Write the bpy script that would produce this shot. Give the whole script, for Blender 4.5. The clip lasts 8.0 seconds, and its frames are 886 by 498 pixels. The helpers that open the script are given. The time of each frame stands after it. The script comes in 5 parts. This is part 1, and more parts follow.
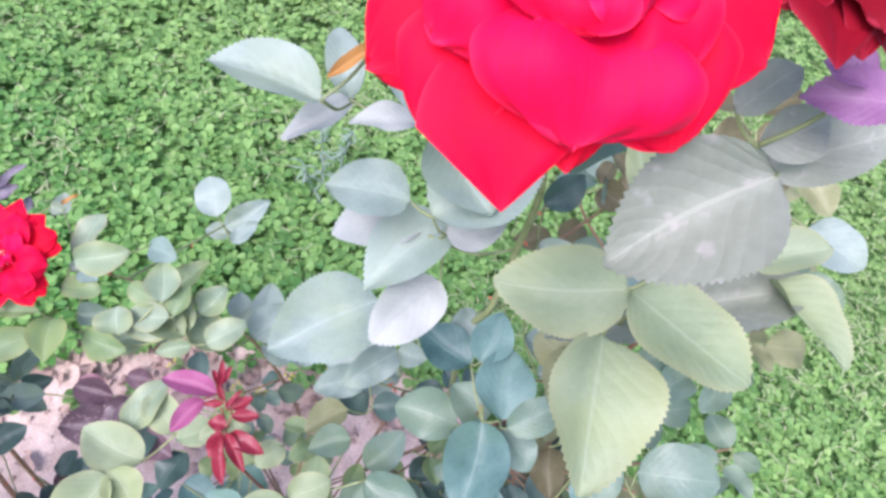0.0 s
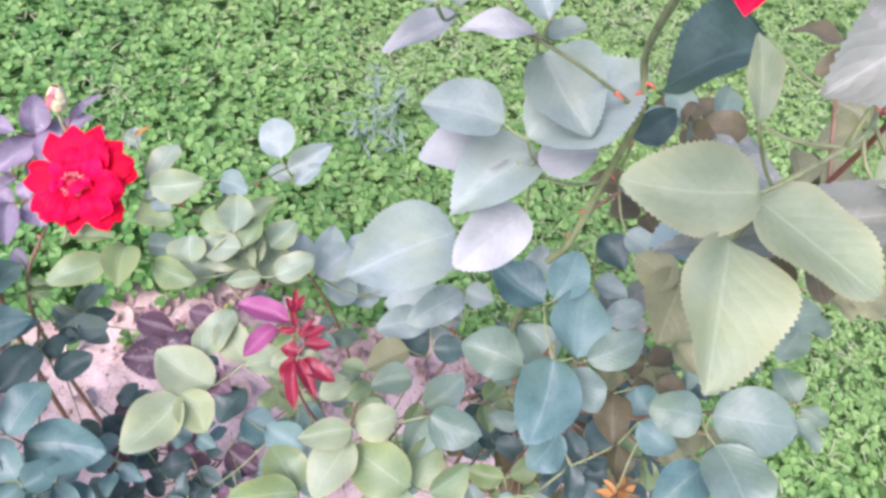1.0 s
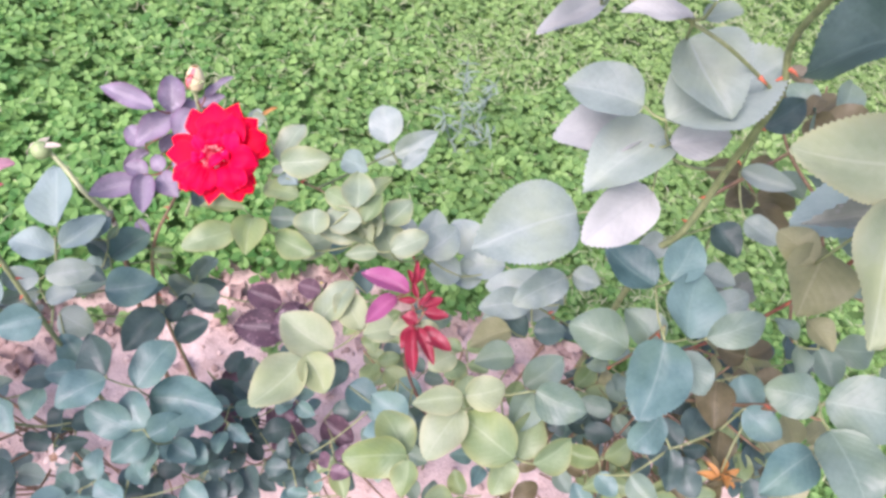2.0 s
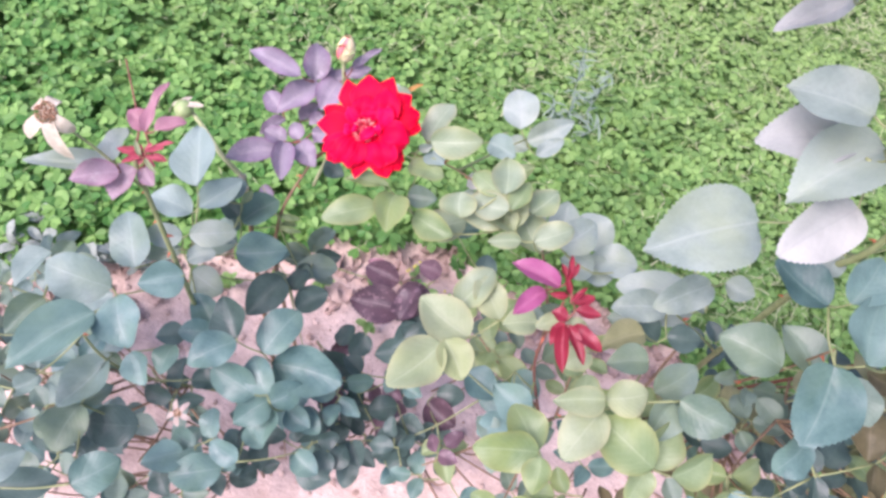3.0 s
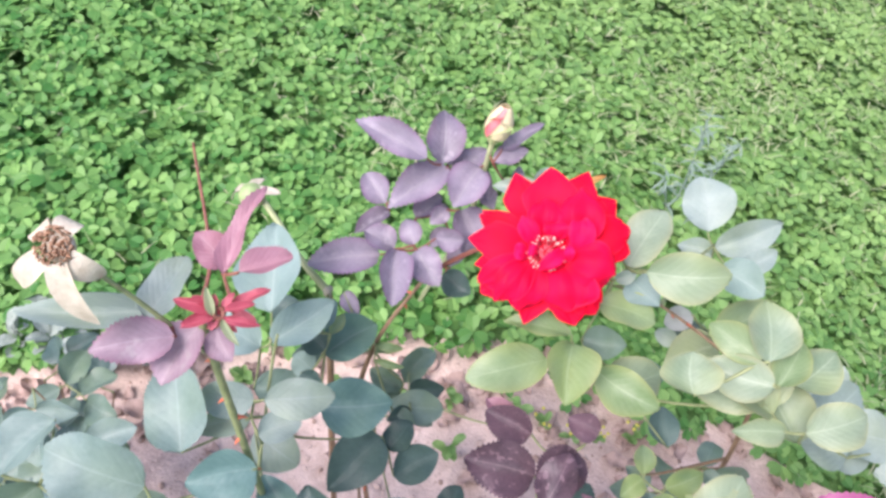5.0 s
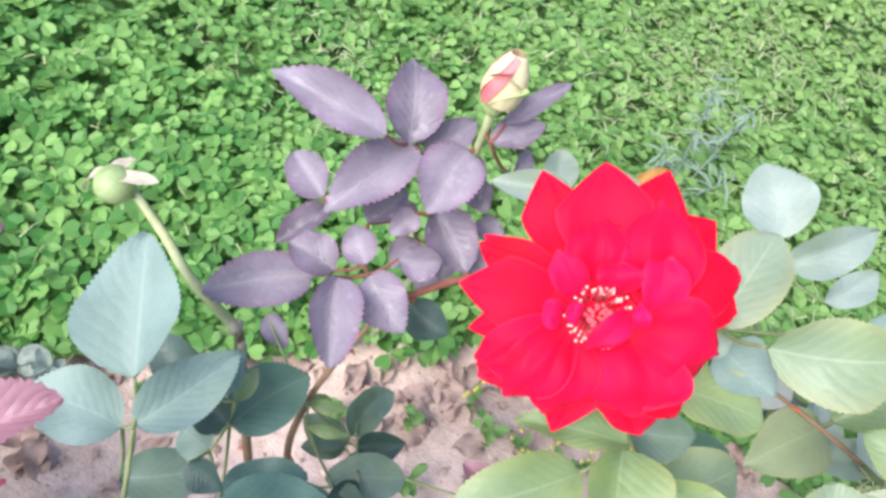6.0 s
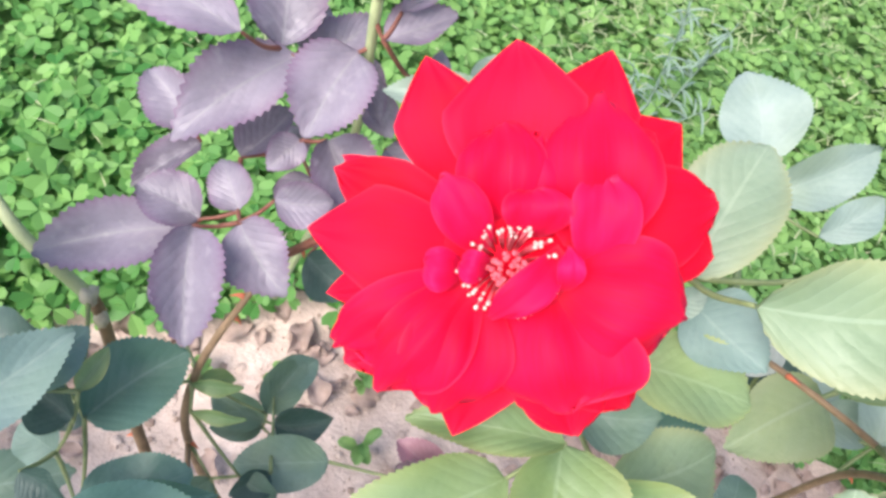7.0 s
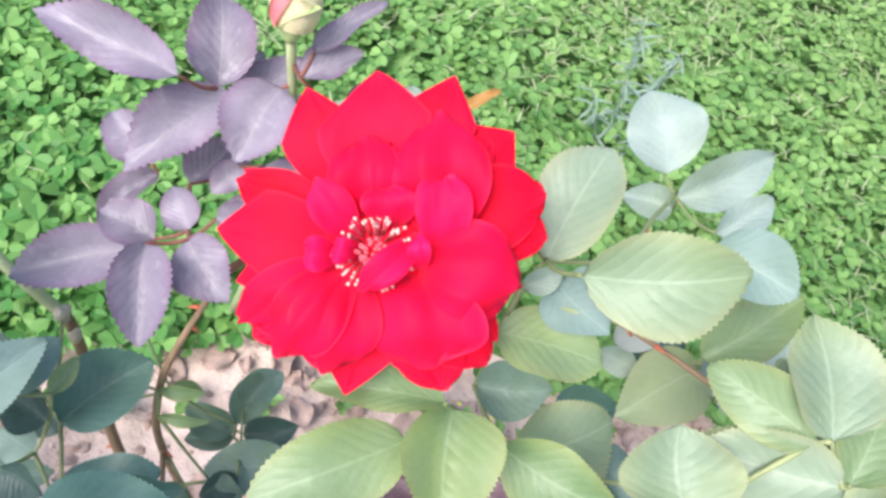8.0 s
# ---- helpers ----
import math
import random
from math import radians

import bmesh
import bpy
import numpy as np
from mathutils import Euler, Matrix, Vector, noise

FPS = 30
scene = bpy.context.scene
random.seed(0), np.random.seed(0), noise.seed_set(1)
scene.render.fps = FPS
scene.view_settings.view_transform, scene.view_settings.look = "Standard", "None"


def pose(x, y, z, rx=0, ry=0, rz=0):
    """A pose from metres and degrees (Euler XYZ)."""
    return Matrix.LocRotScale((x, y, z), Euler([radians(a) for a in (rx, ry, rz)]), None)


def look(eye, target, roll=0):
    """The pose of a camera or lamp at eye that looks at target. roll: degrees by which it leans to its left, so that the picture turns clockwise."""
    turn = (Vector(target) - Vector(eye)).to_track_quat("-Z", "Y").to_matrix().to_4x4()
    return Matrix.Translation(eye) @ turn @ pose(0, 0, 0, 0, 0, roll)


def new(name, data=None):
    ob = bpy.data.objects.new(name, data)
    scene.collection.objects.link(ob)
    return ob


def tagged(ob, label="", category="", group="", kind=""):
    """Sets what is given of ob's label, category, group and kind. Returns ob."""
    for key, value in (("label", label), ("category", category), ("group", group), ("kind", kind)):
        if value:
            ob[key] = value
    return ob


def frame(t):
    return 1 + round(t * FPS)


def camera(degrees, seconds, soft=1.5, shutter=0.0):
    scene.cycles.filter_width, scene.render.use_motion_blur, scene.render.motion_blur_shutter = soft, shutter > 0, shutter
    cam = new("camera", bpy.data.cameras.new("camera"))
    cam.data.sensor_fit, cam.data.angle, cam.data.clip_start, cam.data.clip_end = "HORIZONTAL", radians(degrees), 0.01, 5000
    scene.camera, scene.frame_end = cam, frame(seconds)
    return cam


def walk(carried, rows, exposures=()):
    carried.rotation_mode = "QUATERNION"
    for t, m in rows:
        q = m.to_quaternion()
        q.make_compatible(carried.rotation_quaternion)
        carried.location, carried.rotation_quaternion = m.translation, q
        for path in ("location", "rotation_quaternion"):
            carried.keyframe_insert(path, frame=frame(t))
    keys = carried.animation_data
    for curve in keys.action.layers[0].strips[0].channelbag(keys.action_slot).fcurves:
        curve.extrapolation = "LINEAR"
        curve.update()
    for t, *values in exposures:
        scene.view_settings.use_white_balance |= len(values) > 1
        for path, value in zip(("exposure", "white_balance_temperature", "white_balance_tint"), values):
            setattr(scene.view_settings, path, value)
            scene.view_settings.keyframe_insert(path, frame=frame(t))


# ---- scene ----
cam = camera(63.0, 8.0, soft=3.0)
PATH = [
    (0, (0.086, 0.057, 1.063), (0.062, 1.273, -0.525), 16.6),
    (0.5, (0.086, 0.035, 1.061), (0.039, 1.233, -0.539), 16.5),
    (1, (0.062, 0.026, 1.038), (-0.015, 1.169, -0.601), 16.6),
    (1.5, (0.041, 0.008, 1.032), (-0.09, 1.112, -0.631), 15.7),
    (1.7, (0.037, -0.006, 1.043), (-0.136, 1.107, -0.61), 14.4),
    (2.8, (-0.032, -0.035, 1.028), (-0.347, 0.981, -0.666), 11.8),
    (3, (-0.05, -0.041, 1.022), (-0.387, 0.956, -0.678), 12.1),
    (3.5, (-0.084, -0.048, 1.016), (-0.478, 0.93, -0.683), 11.2),
    (4, (-0.118, -0.031, 0.97), (-0.455, 1.002, -0.709), 14.2),
    (4.5, (-0.178, 0.004, 0.926), (-0.582, 1.063, -0.721), 12.1),
    (4.7, (-0.197, 0.03, 0.903), (-0.627, 1.106, -0.727), 11.2),
    (5.8, (-0.291, 0.167, 0.745), (-0.59, 1.194, -0.945), 16.5),
    (6, (-0.288, 0.186, 0.727), (-0.544, 1.235, -0.956), 18.6),
    (6.5, (-0.285, 0.222, 0.693), (-0.484, 1.208, -1.036), 18.9),
    (7, (-0.268, 0.238, 0.665), (-0.408, 1.208, -1.078), 21.3),
    (7.5, (-0.246, 0.243, 0.681), (-0.387, 1.252, -1.041), 19.9),
    (8, (-0.23, 0.224, 0.698), (-0.419, 1.263, -1.0), 16.9),
]
EXPOSURE, TINT, SKY, SUN = 1.39, 15.5, 0.108, 1.45

# exposure, sky and a broad soft sun behind thin cloud
walk(cam, [(t, look(eye, target, roll)) for t, eye, target, roll in PATH], exposures=[(0.0, EXPOSURE - 0.02, 5800, TINT + 11), (1.0, EXPOSURE - 0.01, 5880, TINT + 19), (2.0, EXPOSURE, 6200, TINT + 21), (4.0, EXPOSURE, 6200, TINT + 17), (6.0, EXPOSURE + 0.02, 6130, TINT - 1), (7.0, EXPOSURE + 0.03, 6280, TINT - 4), (8.0, EXPOSURE + 0.05, 6130, TINT - 2)])

sky_world = bpy.data.worlds.new("overcast_sky")
scene.world = sky_world
sky_world.use_nodes = True
wn = sky_world.node_tree.nodes
wn.clear()
sky = wn.new("ShaderNodeTexSky")
sky.sky_type = "NISHITA"
sky.sun_disc = False
sky.sun_elevation = radians(52)
sky.sun_rotation = radians(200)
sky.air_density = 1.0
sky.dust_density = 4.0
sky_bg = wn.new("ShaderNodeBackground")
sky_bg.inputs["Strength"].default_value = SKY
sky_out = wn.new("ShaderNodeOutputWorld")
sky_world.node_tree.links.new(sky.outputs[0], sky_bg.inputs["Color"])
sky_world.node_tree.links.new(sky_bg.outputs[0], sky_out.inputs["Surface"])

sun_data = bpy.data.lights.new("sun", "SUN")
sun_data.energy = SUN
sun_data.angle = radians(30)
sun_data.color = (1.0, 0.96, 0.9)
sun = new("sun", sun_data)
sun.matrix_world = look((-0.6, -1.3, 2.4), (0, 0, 0))


# ---- materials ----
def nodes_of(name):
    mat = bpy.data.materials.new(name)
    mat.use_nodes = True
    nt = mat.node_tree
    nt.nodes.clear()
    return mat, nt, nt.nodes.new("ShaderNodeOutputMaterial")


def add(nt, kind, **inputs):
    n = nt.nodes.new(kind)
    for k, v in inputs.items():
        n.inputs[k.replace("_", " ")].default_value = v
    return n


def ramp(nt, source, stops):
    r = nt.nodes.new("ShaderNodeValToRGB")
    while len(r.color_ramp.elements) < len(stops):
        r.color_ramp.elements.new(0.5)
    for e, (p, c) in zip(r.color_ramp.elements, stops):
        e.position, e.color = p, (*c, 1)
    nt.links.new(source, r.inputs[0])
    return r.outputs[0]


def maths(nt, op, a, b=None):
    m = nt.nodes.new("ShaderNodeMath")
    m.operation = op
    for i, v in enumerate((a, b)):
        if v is None:
            continue
        if isinstance(v, (int, float)):
            m.inputs[i].default_value = v
        else:
            nt.links.new(v, m.inputs[i])
    return m.outputs[0]


def mix(nt, fac, a, b):
    m = nt.nodes.new("ShaderNodeMix")
    m.data_type = "RGBA"
    for i, v in ((0, fac), (6, a), (7, b)):
        if isinstance(v, (int, float)):
            m.inputs[i].default_value = v
        elif isinstance(v, tuple):
            m.inputs[i].default_value = (*v, 1)
        else:
            nt.links.new(v, m.inputs[i])
    return m.outputs[2]


def foliage(name, deep, pale, vein, rough=0.5, through_light=0.25, edge=None, blotch=None, spec=0.5, yellowing=0.0):
    """A leaf blade: colour varies leaf by leaf and in blotches, with a midrib and side veins laid by the leaf's own coordinates."""
    mat, nt, out = nodes_of(name)
    uv = nt.nodes.new("ShaderNodeTexCoord")
    sep = nt.nodes.new("ShaderNodeSeparateXYZ")
    nt.links.new(uv.outputs["UV"], sep.inputs[0])
    across = maths(nt, "ABSOLUTE", maths(nt, "SUBTRACT", sep.outputs[0], 0.5))
    info = nt.nodes.new("ShaderNodeObjectInfo")
    coarse = add(nt, "ShaderNodeTexNoise", Scale=55.0, Detail=4.0, Roughness=0.6)
    fine = add(nt, "ShaderNodeTexNoise", Scale=420.0, Detail=3.0, Roughness=0.6)
    nt.links.new(uv.outputs["Object"], coarse.inputs["Vector"])
    geo = nt.nodes.new("ShaderNodeNewGeometry")
    nt.links.new(geo.outputs["Position"], coarse.inputs["Vector"])
    nt.links.new(geo.outputs["Position"], fine.inputs["Vector"])
    amount = maths(nt, "ADD", maths(nt, "MULTIPLY", info.outputs["Random"], 0.55), maths(nt, "MULTIPLY", maths(nt, "SUBTRACT", coarse.outputs["Fac"], 0.16), 0.95))
    amount = maths(nt, "ADD", amount, maths(nt, "MULTIPLY", maths(nt, "SUBTRACT", fine.outputs["Fac"], 0.5), 0.35))
    colour = ramp(nt, amount, [(0.15, deep), (0.95, pale)])
    if yellowing:
        kind = maths(nt, "FRACT", maths(nt, "MULTIPLY", info.outputs["Random"], 13.7))
        olive = ramp(nt, kind, [(0.45, (0, 0, 0)), (1.0, (1, 1, 1))])
        colour = mix(nt, maths(nt, "MULTIPLY", olive, 0.55), colour, tuple(0.5 * (c + d) * k for c, d, k in zip(deep, pale, (0.98, 0.97, 0.78))))
    if edge:
        rim = maths(nt, "MULTIPLY", maths(nt, "POWER", maths(nt, "MULTIPLY", across, 2.0), 4.5), 0.62)
        colour = mix(nt, rim, colour, edge)
    if yellowing:
        drift = add(nt, "ShaderNodeTexNoise", Scale=26.0, Detail=2.0)
        nt.links.new(geo.outputs["Position"], drift.inputs["Vector"])
        warm = ramp(nt, drift.outputs["Fac"], [(0.46, (0, 0, 0)), (0.66, (1, 1, 1))])
        colour = mix(nt, maths(nt, "MULTIPLY", warm, yellowing), colour, tuple(c * k for c, k in zip(pale, (0.98, 0.95, 0.55))))
    if blotch:
        spots = add(nt, "ShaderNodeTexNoise", Scale=150.0, Detail=2.0)
        nt.links.new(geo.outputs["Position"], spots.inputs["Vector"])
        lay = ramp(nt, spots.outputs["Fac"], [(0.60, (0, 0, 0)), (0.70, (1, 1, 1))])
        colour = mix(nt, maths(nt, "MULTIPLY", lay, 0.55), colour, blotch)
    # veins run forward and outward from the midrib
    wave = maths(nt, "SINE", maths(nt, "MULTIPLY", maths(nt, "SUBTRACT", sep.outputs[1], maths(nt, "ADD", maths(nt, "MULTIPLY", across, 0.75), maths(nt, "MULTIPLY", coarse.outputs["Fac"], 0.16))), 26.0))
    side = maths(nt, "POWER", maths(nt, "ABSOLUTE", wave), 0.35)
    side = maths(nt, "MULTIPLY", maths(nt, "SUBTRACT", 1.0, side), coarse.outputs["Fac"])
    rib = maths(nt, "LESS_THAN", across, 0.020)
    lines = maths(nt, "MAXIMUM", maths(nt, "MULTIPLY", side, 0.45), rib)
    colour = mix(nt, maths(nt, "MULTIPLY", lines, 0.34), colour, vein)
    body = add(nt, "ShaderNodeBsdfPrincipled", Roughness=rough)
    body.inputs["Specular IOR Level"].default_value = spec
    nt.links.new(colour, body.inputs["Base Color"])
    rr = maths(nt, "ADD", rough - 0.08, maths(nt, "MULTIPLY", coarse.outputs["Fac"], 0.18))
    nt.links.new(rr, body.inputs["Roughness"])
    bump = add(nt, "ShaderNodeBump", Strength=0.5, Distance=0.0018)
    quilt = maths(nt, "ADD", maths(nt, "MULTIPLY", maths(nt, "ABSOLUTE", wave), 0.10), maths(nt, "MULTIPLY", coarse.outputs["Fac"], 0.8))
    height = maths(nt, "SUBTRACT", maths(nt, "ADD", maths(nt, "MULTIPLY", fine.outputs["Fac"], 0.22), quilt), maths(nt, "MULTIPLY", lines, 0.16))
    nt.links.new(height, bump.inputs["Height"])
    nt.links.new(bump.outputs[0], body.inputs["Normal"])
    thin = nt.nodes.new("ShaderNodeBsdfTranslucent")
    nt.links.new(colour, thin.inputs["Color"])
    both = nt.nodes.new("ShaderNodeMixShader")
    both.inputs[0].default_value = through_light
    nt.links.new(body.outputs[0], both.inputs[1])
    nt.links.new(thin.outputs[0], both.inputs[2])
    nt.links.new(both.outputs[0], out.inputs["Surface"])
    return mat


def plain(name, a, b, scale=120.0, rough=0.6, bump_depth=0.0008, spec=0.4, thin=0.0, island=False, dry=None):
    """A mottled surface of two colours with fine relief."""
    mat, nt, out = nodes_of(name)
    geo = nt.nodes.new("ShaderNodeNewGeometry")
    big = add(nt, "ShaderNodeTexNoise", Scale=scale, Detail=5.0, Roughness=0.62)
    nt.links.new(geo.outputs["Position"], big.inputs["Vector"])
    fac = big.outputs["Fac"]
    if island:
        fac = maths(nt, "ADD", maths(nt, "MULTIPLY", fac, 0.45), maths(nt, "MULTIPLY", geo.outputs["Random Per Island"], 0.55))
    colour = ramp(nt, fac, [(0.25, a), (0.75, b)])
    if dry:
        # drier, mown growth in patches and away from the bed
        cut = nt.nodes.new("ShaderNodeSeparateXYZ")
        nt.links.new(geo.outputs["Position"], cut.inputs[0])
        patch = add(nt, "ShaderNodeTexNoise", Scale=4.5, Detail=4.0, Roughness=0.65)
        nt.links.new(geo.outputs["Position"], patch.inputs["Vector"])
        east = maths(nt, "ADD", maths(nt, "MULTIPLY", cut.outputs[0], 0.22), maths(nt, "MULTIPLY", cut.outputs[1], 0.75))
        east = maths(nt, "ADD", east, maths(nt, "MULTIPLY", patch.outputs["Fac"], 1.1))
        where = ramp(nt, maths(nt, "MULTIPLY", east, 0.5), [(0.40, (0, 0, 0)), (0.82, (1, 1, 1))])
        colour = mix(nt, maths(nt, "MULTIPLY", where, 0.48), colour, dry)
    body = add(nt, "ShaderNodeBsdfPrincipled", Roughness=rough)
    body.inputs["Specular IOR Level"].default_value = spec
    nt.links.new(colour, body.inputs["Base Color"])
    grain = add(nt, "ShaderNodeTexNoise", Scale=scale * 6, Detail=3.0)
    nt.links.new(geo.outputs["Position"], grain.inputs["Vector"])
    bump = add(nt, "ShaderNodeBump", Strength=0.5, Distance=bump_depth)
    nt.links.new(grain.outputs["Fac"], bump.inputs["Height"])
    nt.links.new(bump.outputs[0], body.inputs["Normal"])
    last = body.outputs[0]
    if thin:
        tr = nt.nodes.new("ShaderNodeBsdfTranslucent")
        nt.links.new(colour, tr.inputs["Color"])
        ms = nt.nodes.new("ShaderNodeMixShader")
        ms.inputs[0].default_value = thin
        nt.links.new(last, ms.inputs[1])
        nt.links.new(tr.outputs[0], ms.inputs[2])
        last = ms.outputs[0]
    nt.links.new(last, out.inputs["Surface"])
    return mat


def petal_material(name, deep, pink):
    mat, nt, out = nodes_of(name)
    uv = nt.nodes.new("ShaderNodeTexCoord")
    sep = nt.nodes.new("ShaderNodeSeparateXYZ")
    nt.links.new(uv.outputs["UV"], sep.inputs[0])
    geo = nt.nodes.new("ShaderNodeNewGeometry")
    info = nt.nodes.new("ShaderNodeObjectInfo")
    streak = add(nt, "ShaderNodeTexNoise", Scale=60.0, Detail=4.0)
    stretch = nt.nodes.new("ShaderNodeMapping")
    stretch.inputs["Scale"].default_value = (1.0, 0.06, 1.0)
    nt.links.new(uv.outputs["UV"], stretch.inputs["Vector"])
    nt.links.new(stretch.outputs[0], streak.inputs["Vector"])
    cloud = add(nt, "ShaderNodeTexNoise", Scale=70.0, Detail=3.0)
    nt.links.new(geo.outputs["Position"], cloud.inputs["Vector"])
    amount = maths(nt, "ADD", maths(nt, "MULTIPLY", streak.outputs["Fac"], 0.35), maths(nt, "MULTIPLY", cloud.outputs["Fac"], 0.45))
    amount = maths(nt, "ADD", amount, maths(nt, "MULTIPLY", info.outputs["Random"], 0.25))
    colour = ramp(nt, amount, [(0.3, deep), (0.85, pink)])
    claw = maths(nt, "POWER", maths(nt, "SUBTRACT", 1.0, sep.outputs[1]), 14.0)
    colour = mix(nt, maths(nt, "MULTIPLY", claw, 0.5), colour, (0.70, 0.12, 0.20))
    # a lighter rim in the colour stands for light through the thin edge
    rim = maths(nt, "POWER", maths(nt, "MAXIMUM", maths(nt, "MULTIPLY", maths(nt, "ABSOLUTE", maths(nt, "SUBTRACT", sep.outputs[0], 0.5)), 2.0), sep.outputs[1]), 24.0)
    colour = mix(nt, maths(nt, "MULTIPLY", rim, 0.16), colour, (0.92, 0.12, 0.22))
    body = add(nt, "ShaderNodeBsdfPrincipled", Roughness=0.62)
    body.inputs["Specular IOR Level"].default_value = 0.10
    body.inputs["Sheen Weight"].default_value = 0.09
    body.inputs["Sheen Roughness"].default_value = 0.38
    body.inputs["Sheen Tint"].default_value = (1.0, 0.16, 0.42, 1)
    nt.links.new(colour, body.inputs["Base Color"])
    bump = add(nt, "ShaderNodeBump", Strength=0.12, Distance=0.0006)
    nt.links.new(streak.outputs["Fac"], bump.inputs["Height"])
    nt.links.new(bump.outputs[0], body.inputs["Normal"])
    tr = nt.nodes.new("ShaderNodeBsdfTranslucent")
    nt.links.new(colour, tr.inputs["Color"])
    ms = nt.nodes.new("ShaderNodeMixShader")
    ms.inputs[0].default_value = 0.16
    nt.links.new(body.outputs[0], ms.inputs[1])
    nt.links.new(tr.outputs[0], ms.inputs[2])
    nt.links.new(ms.outputs[0], out.inputs["Surface"])
    return mat


G = foliage("grey_green_leaf", (0.195, 0.272, 0.236), (0.352, 0.438, 0.394), (0.38, 0.46, 0.425), rough=0.46, spec=0.5, yellowing=0.3)
B = foliage("blue_green_leaf", (0.060, 0.140, 0.136), (0.176, 0.304, 0.274), (0.24, 0.36, 0.32), rough=0.40, spec=0.5, yellowing=0.22)
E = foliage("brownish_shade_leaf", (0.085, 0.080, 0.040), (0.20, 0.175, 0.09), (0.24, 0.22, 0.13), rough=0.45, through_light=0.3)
W = foliage("pale_underside_grey_leaf", (0.325, 0.355, 0.335), (0.465, 0.495, 0.470), (0.33, 0.37, 0.36), rough=0.6, spec=0.4)
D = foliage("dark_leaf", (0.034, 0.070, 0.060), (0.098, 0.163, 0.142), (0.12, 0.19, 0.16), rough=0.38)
Y = foliage("yellow_green_leaf", (0.212, 0.295, 0.158), (0.335, 0.405, 0.268), (0.42, 0.50, 0.35), rough=0.5, through_light=0.28, edge=(0.40, 0.41, 0.225), yellowing=0.3, spec=0.4)
L = foliage("olive_green_leaf", (0.131, 0.225, 0.089), (0.268, 0.365, 0.207), (0.36, 0.46, 0.29), rough=0.42, through_light=0.3, yellowing=0.55, edge=(0.34, 0.36, 0.13))
P = foliage("purple_leaf", (0.145, 0.122, 0.160), (0.325, 0.285, 0.355), (0.36, 0.36, 0.36), rough=0.42, edge=(0.19, 0.075, 0.175), blotch=(0.38, 0.34, 0.39), spec=0.55)
M = foliage("sage_green_leaf", (0.095, 0.165, 0.120), (0.210, 0.300, 0.245), (0.28, 0.38, 0.30), rough=0.40, yellowing=0.35)
S = foliage("warm_grey_mottled_leaf", (0.165, 0.195, 0.155), (0.300, 0.332, 0.272), (0.42, 0.44, 0.38), rough=0.5, spec=0.4, blotch=(0.43, 0.41, 0.40))
H = foliage("pale_green_leaf", (0.168, 0.256, 0.158), (0.298, 0.380, 0.270), (0.43, 0.52, 0.38), rough=0.44, spec=0.5, yellowing=0.45, edge=(0.37, 0.37, 0.18))
X = foliage("lilac_young_leaf", (0.25, 0.10, 0.24), (0.40, 0.20, 0.38), (0.44, 0.26, 0.42), rough=0.45, through_light=0.3)
Q = foliage("orange_bract", (0.40, 0.17, 0.04), (0.55, 0.30, 0.09), (0.55, 0.35, 0.15), rough=0.5, through_light=0.3)
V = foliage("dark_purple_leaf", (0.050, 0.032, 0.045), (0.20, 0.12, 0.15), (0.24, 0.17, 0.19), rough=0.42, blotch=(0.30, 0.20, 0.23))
R = foliage("red_young_leaf", (0.20, 0.010, 0.022), (0.36, 0.04, 0.07), (0.40, 0.08, 0.10), rough=0.35, through_light=0.25)
N = foliage("pink_young_leaf", (0.27, 0.105, 0.15), (0.44, 0.24, 0.29), (0.50, 0.31, 0.35), rough=0.42, through_light=0.3)
K = foliage("magenta_young_leaf", (0.30, 0.06, 0.17), (0.45, 0.16, 0.30), (0.48, 0.2, 0.33), rough=0.4, through_light=0.3)
O = foliage("bronze_leaf", (0.19, 0.21, 0.10), (0.32, 0.335, 0.175), (0.38, 0.39, 0.25), rough=0.46, through_light=0.3)
Z = foliage("dusky_pink_leaf", (0.235, 0.155, 0.200), (0.42, 0.325, 0.375), (0.46, 0.39, 0.41), rough=0.42, edge=(0.25, 0.10, 0.16), blotch=(0.40, 0.35, 0.36))
J = foliage("coral_young_leaf", (0.40, 0.045, 0.085), (0.58, 0.150, 0.190), (0.60, 0.22, 0.24), rough=0.4, through_light=0.3)
T = foliage("pale_blue_green_leaf", (0.110, 0.185, 0.170), (0.250, 0.350, 0.315), (0.31, 0.41, 0.37), rough=0.45, spec=0.45, yellowing=0.2)
U = foliage("pale_underside_leaf", (0.165, 0.260, 0.242), (0.262, 0.368, 0.342), (0.38, 0.48, 0.44), rough=0.55, yellowing=0.15)
PETAL = petal_material("red_petal", (0.75, 0.002, 0.018), (0.87, 0.004, 0.050))
# red petal with the turned-away rose's shade put into its colour
SHADED_PETAL = petal_material("shaded_red_petal", (0.16, 0.003, 0.008), (0.30, 0.006, 0.02))
ROSE_PETAL = petal_material("rose_red_petal", (0.71, 0.002, 0.024), (0.88, 0.007, 0.095))
PINK_PETAL = petal_material("pinkish_red_petal", (0.70, 0.003, 0.036), (0.88, 0.012, 0.130))
STALK = plain("green_stalk", (0.15, 0.19, 0.075), (0.33, 0.37, 0.18), 90, 0.5)
BARK = plain("brown_cane", (0.15, 0.090, 0.050), (0.34, 0.230, 0.14), 70, 0.6)
RED_STALK = plain("reddish_stalk", (0.16, 0.05, 0.04), (0.28, 0.12, 0.08), 90, 0.5)
THORN = plain("red_thorn", (0.48, 0.09, 0.05), (0.62, 0.20, 0.10), 200, 0.45)
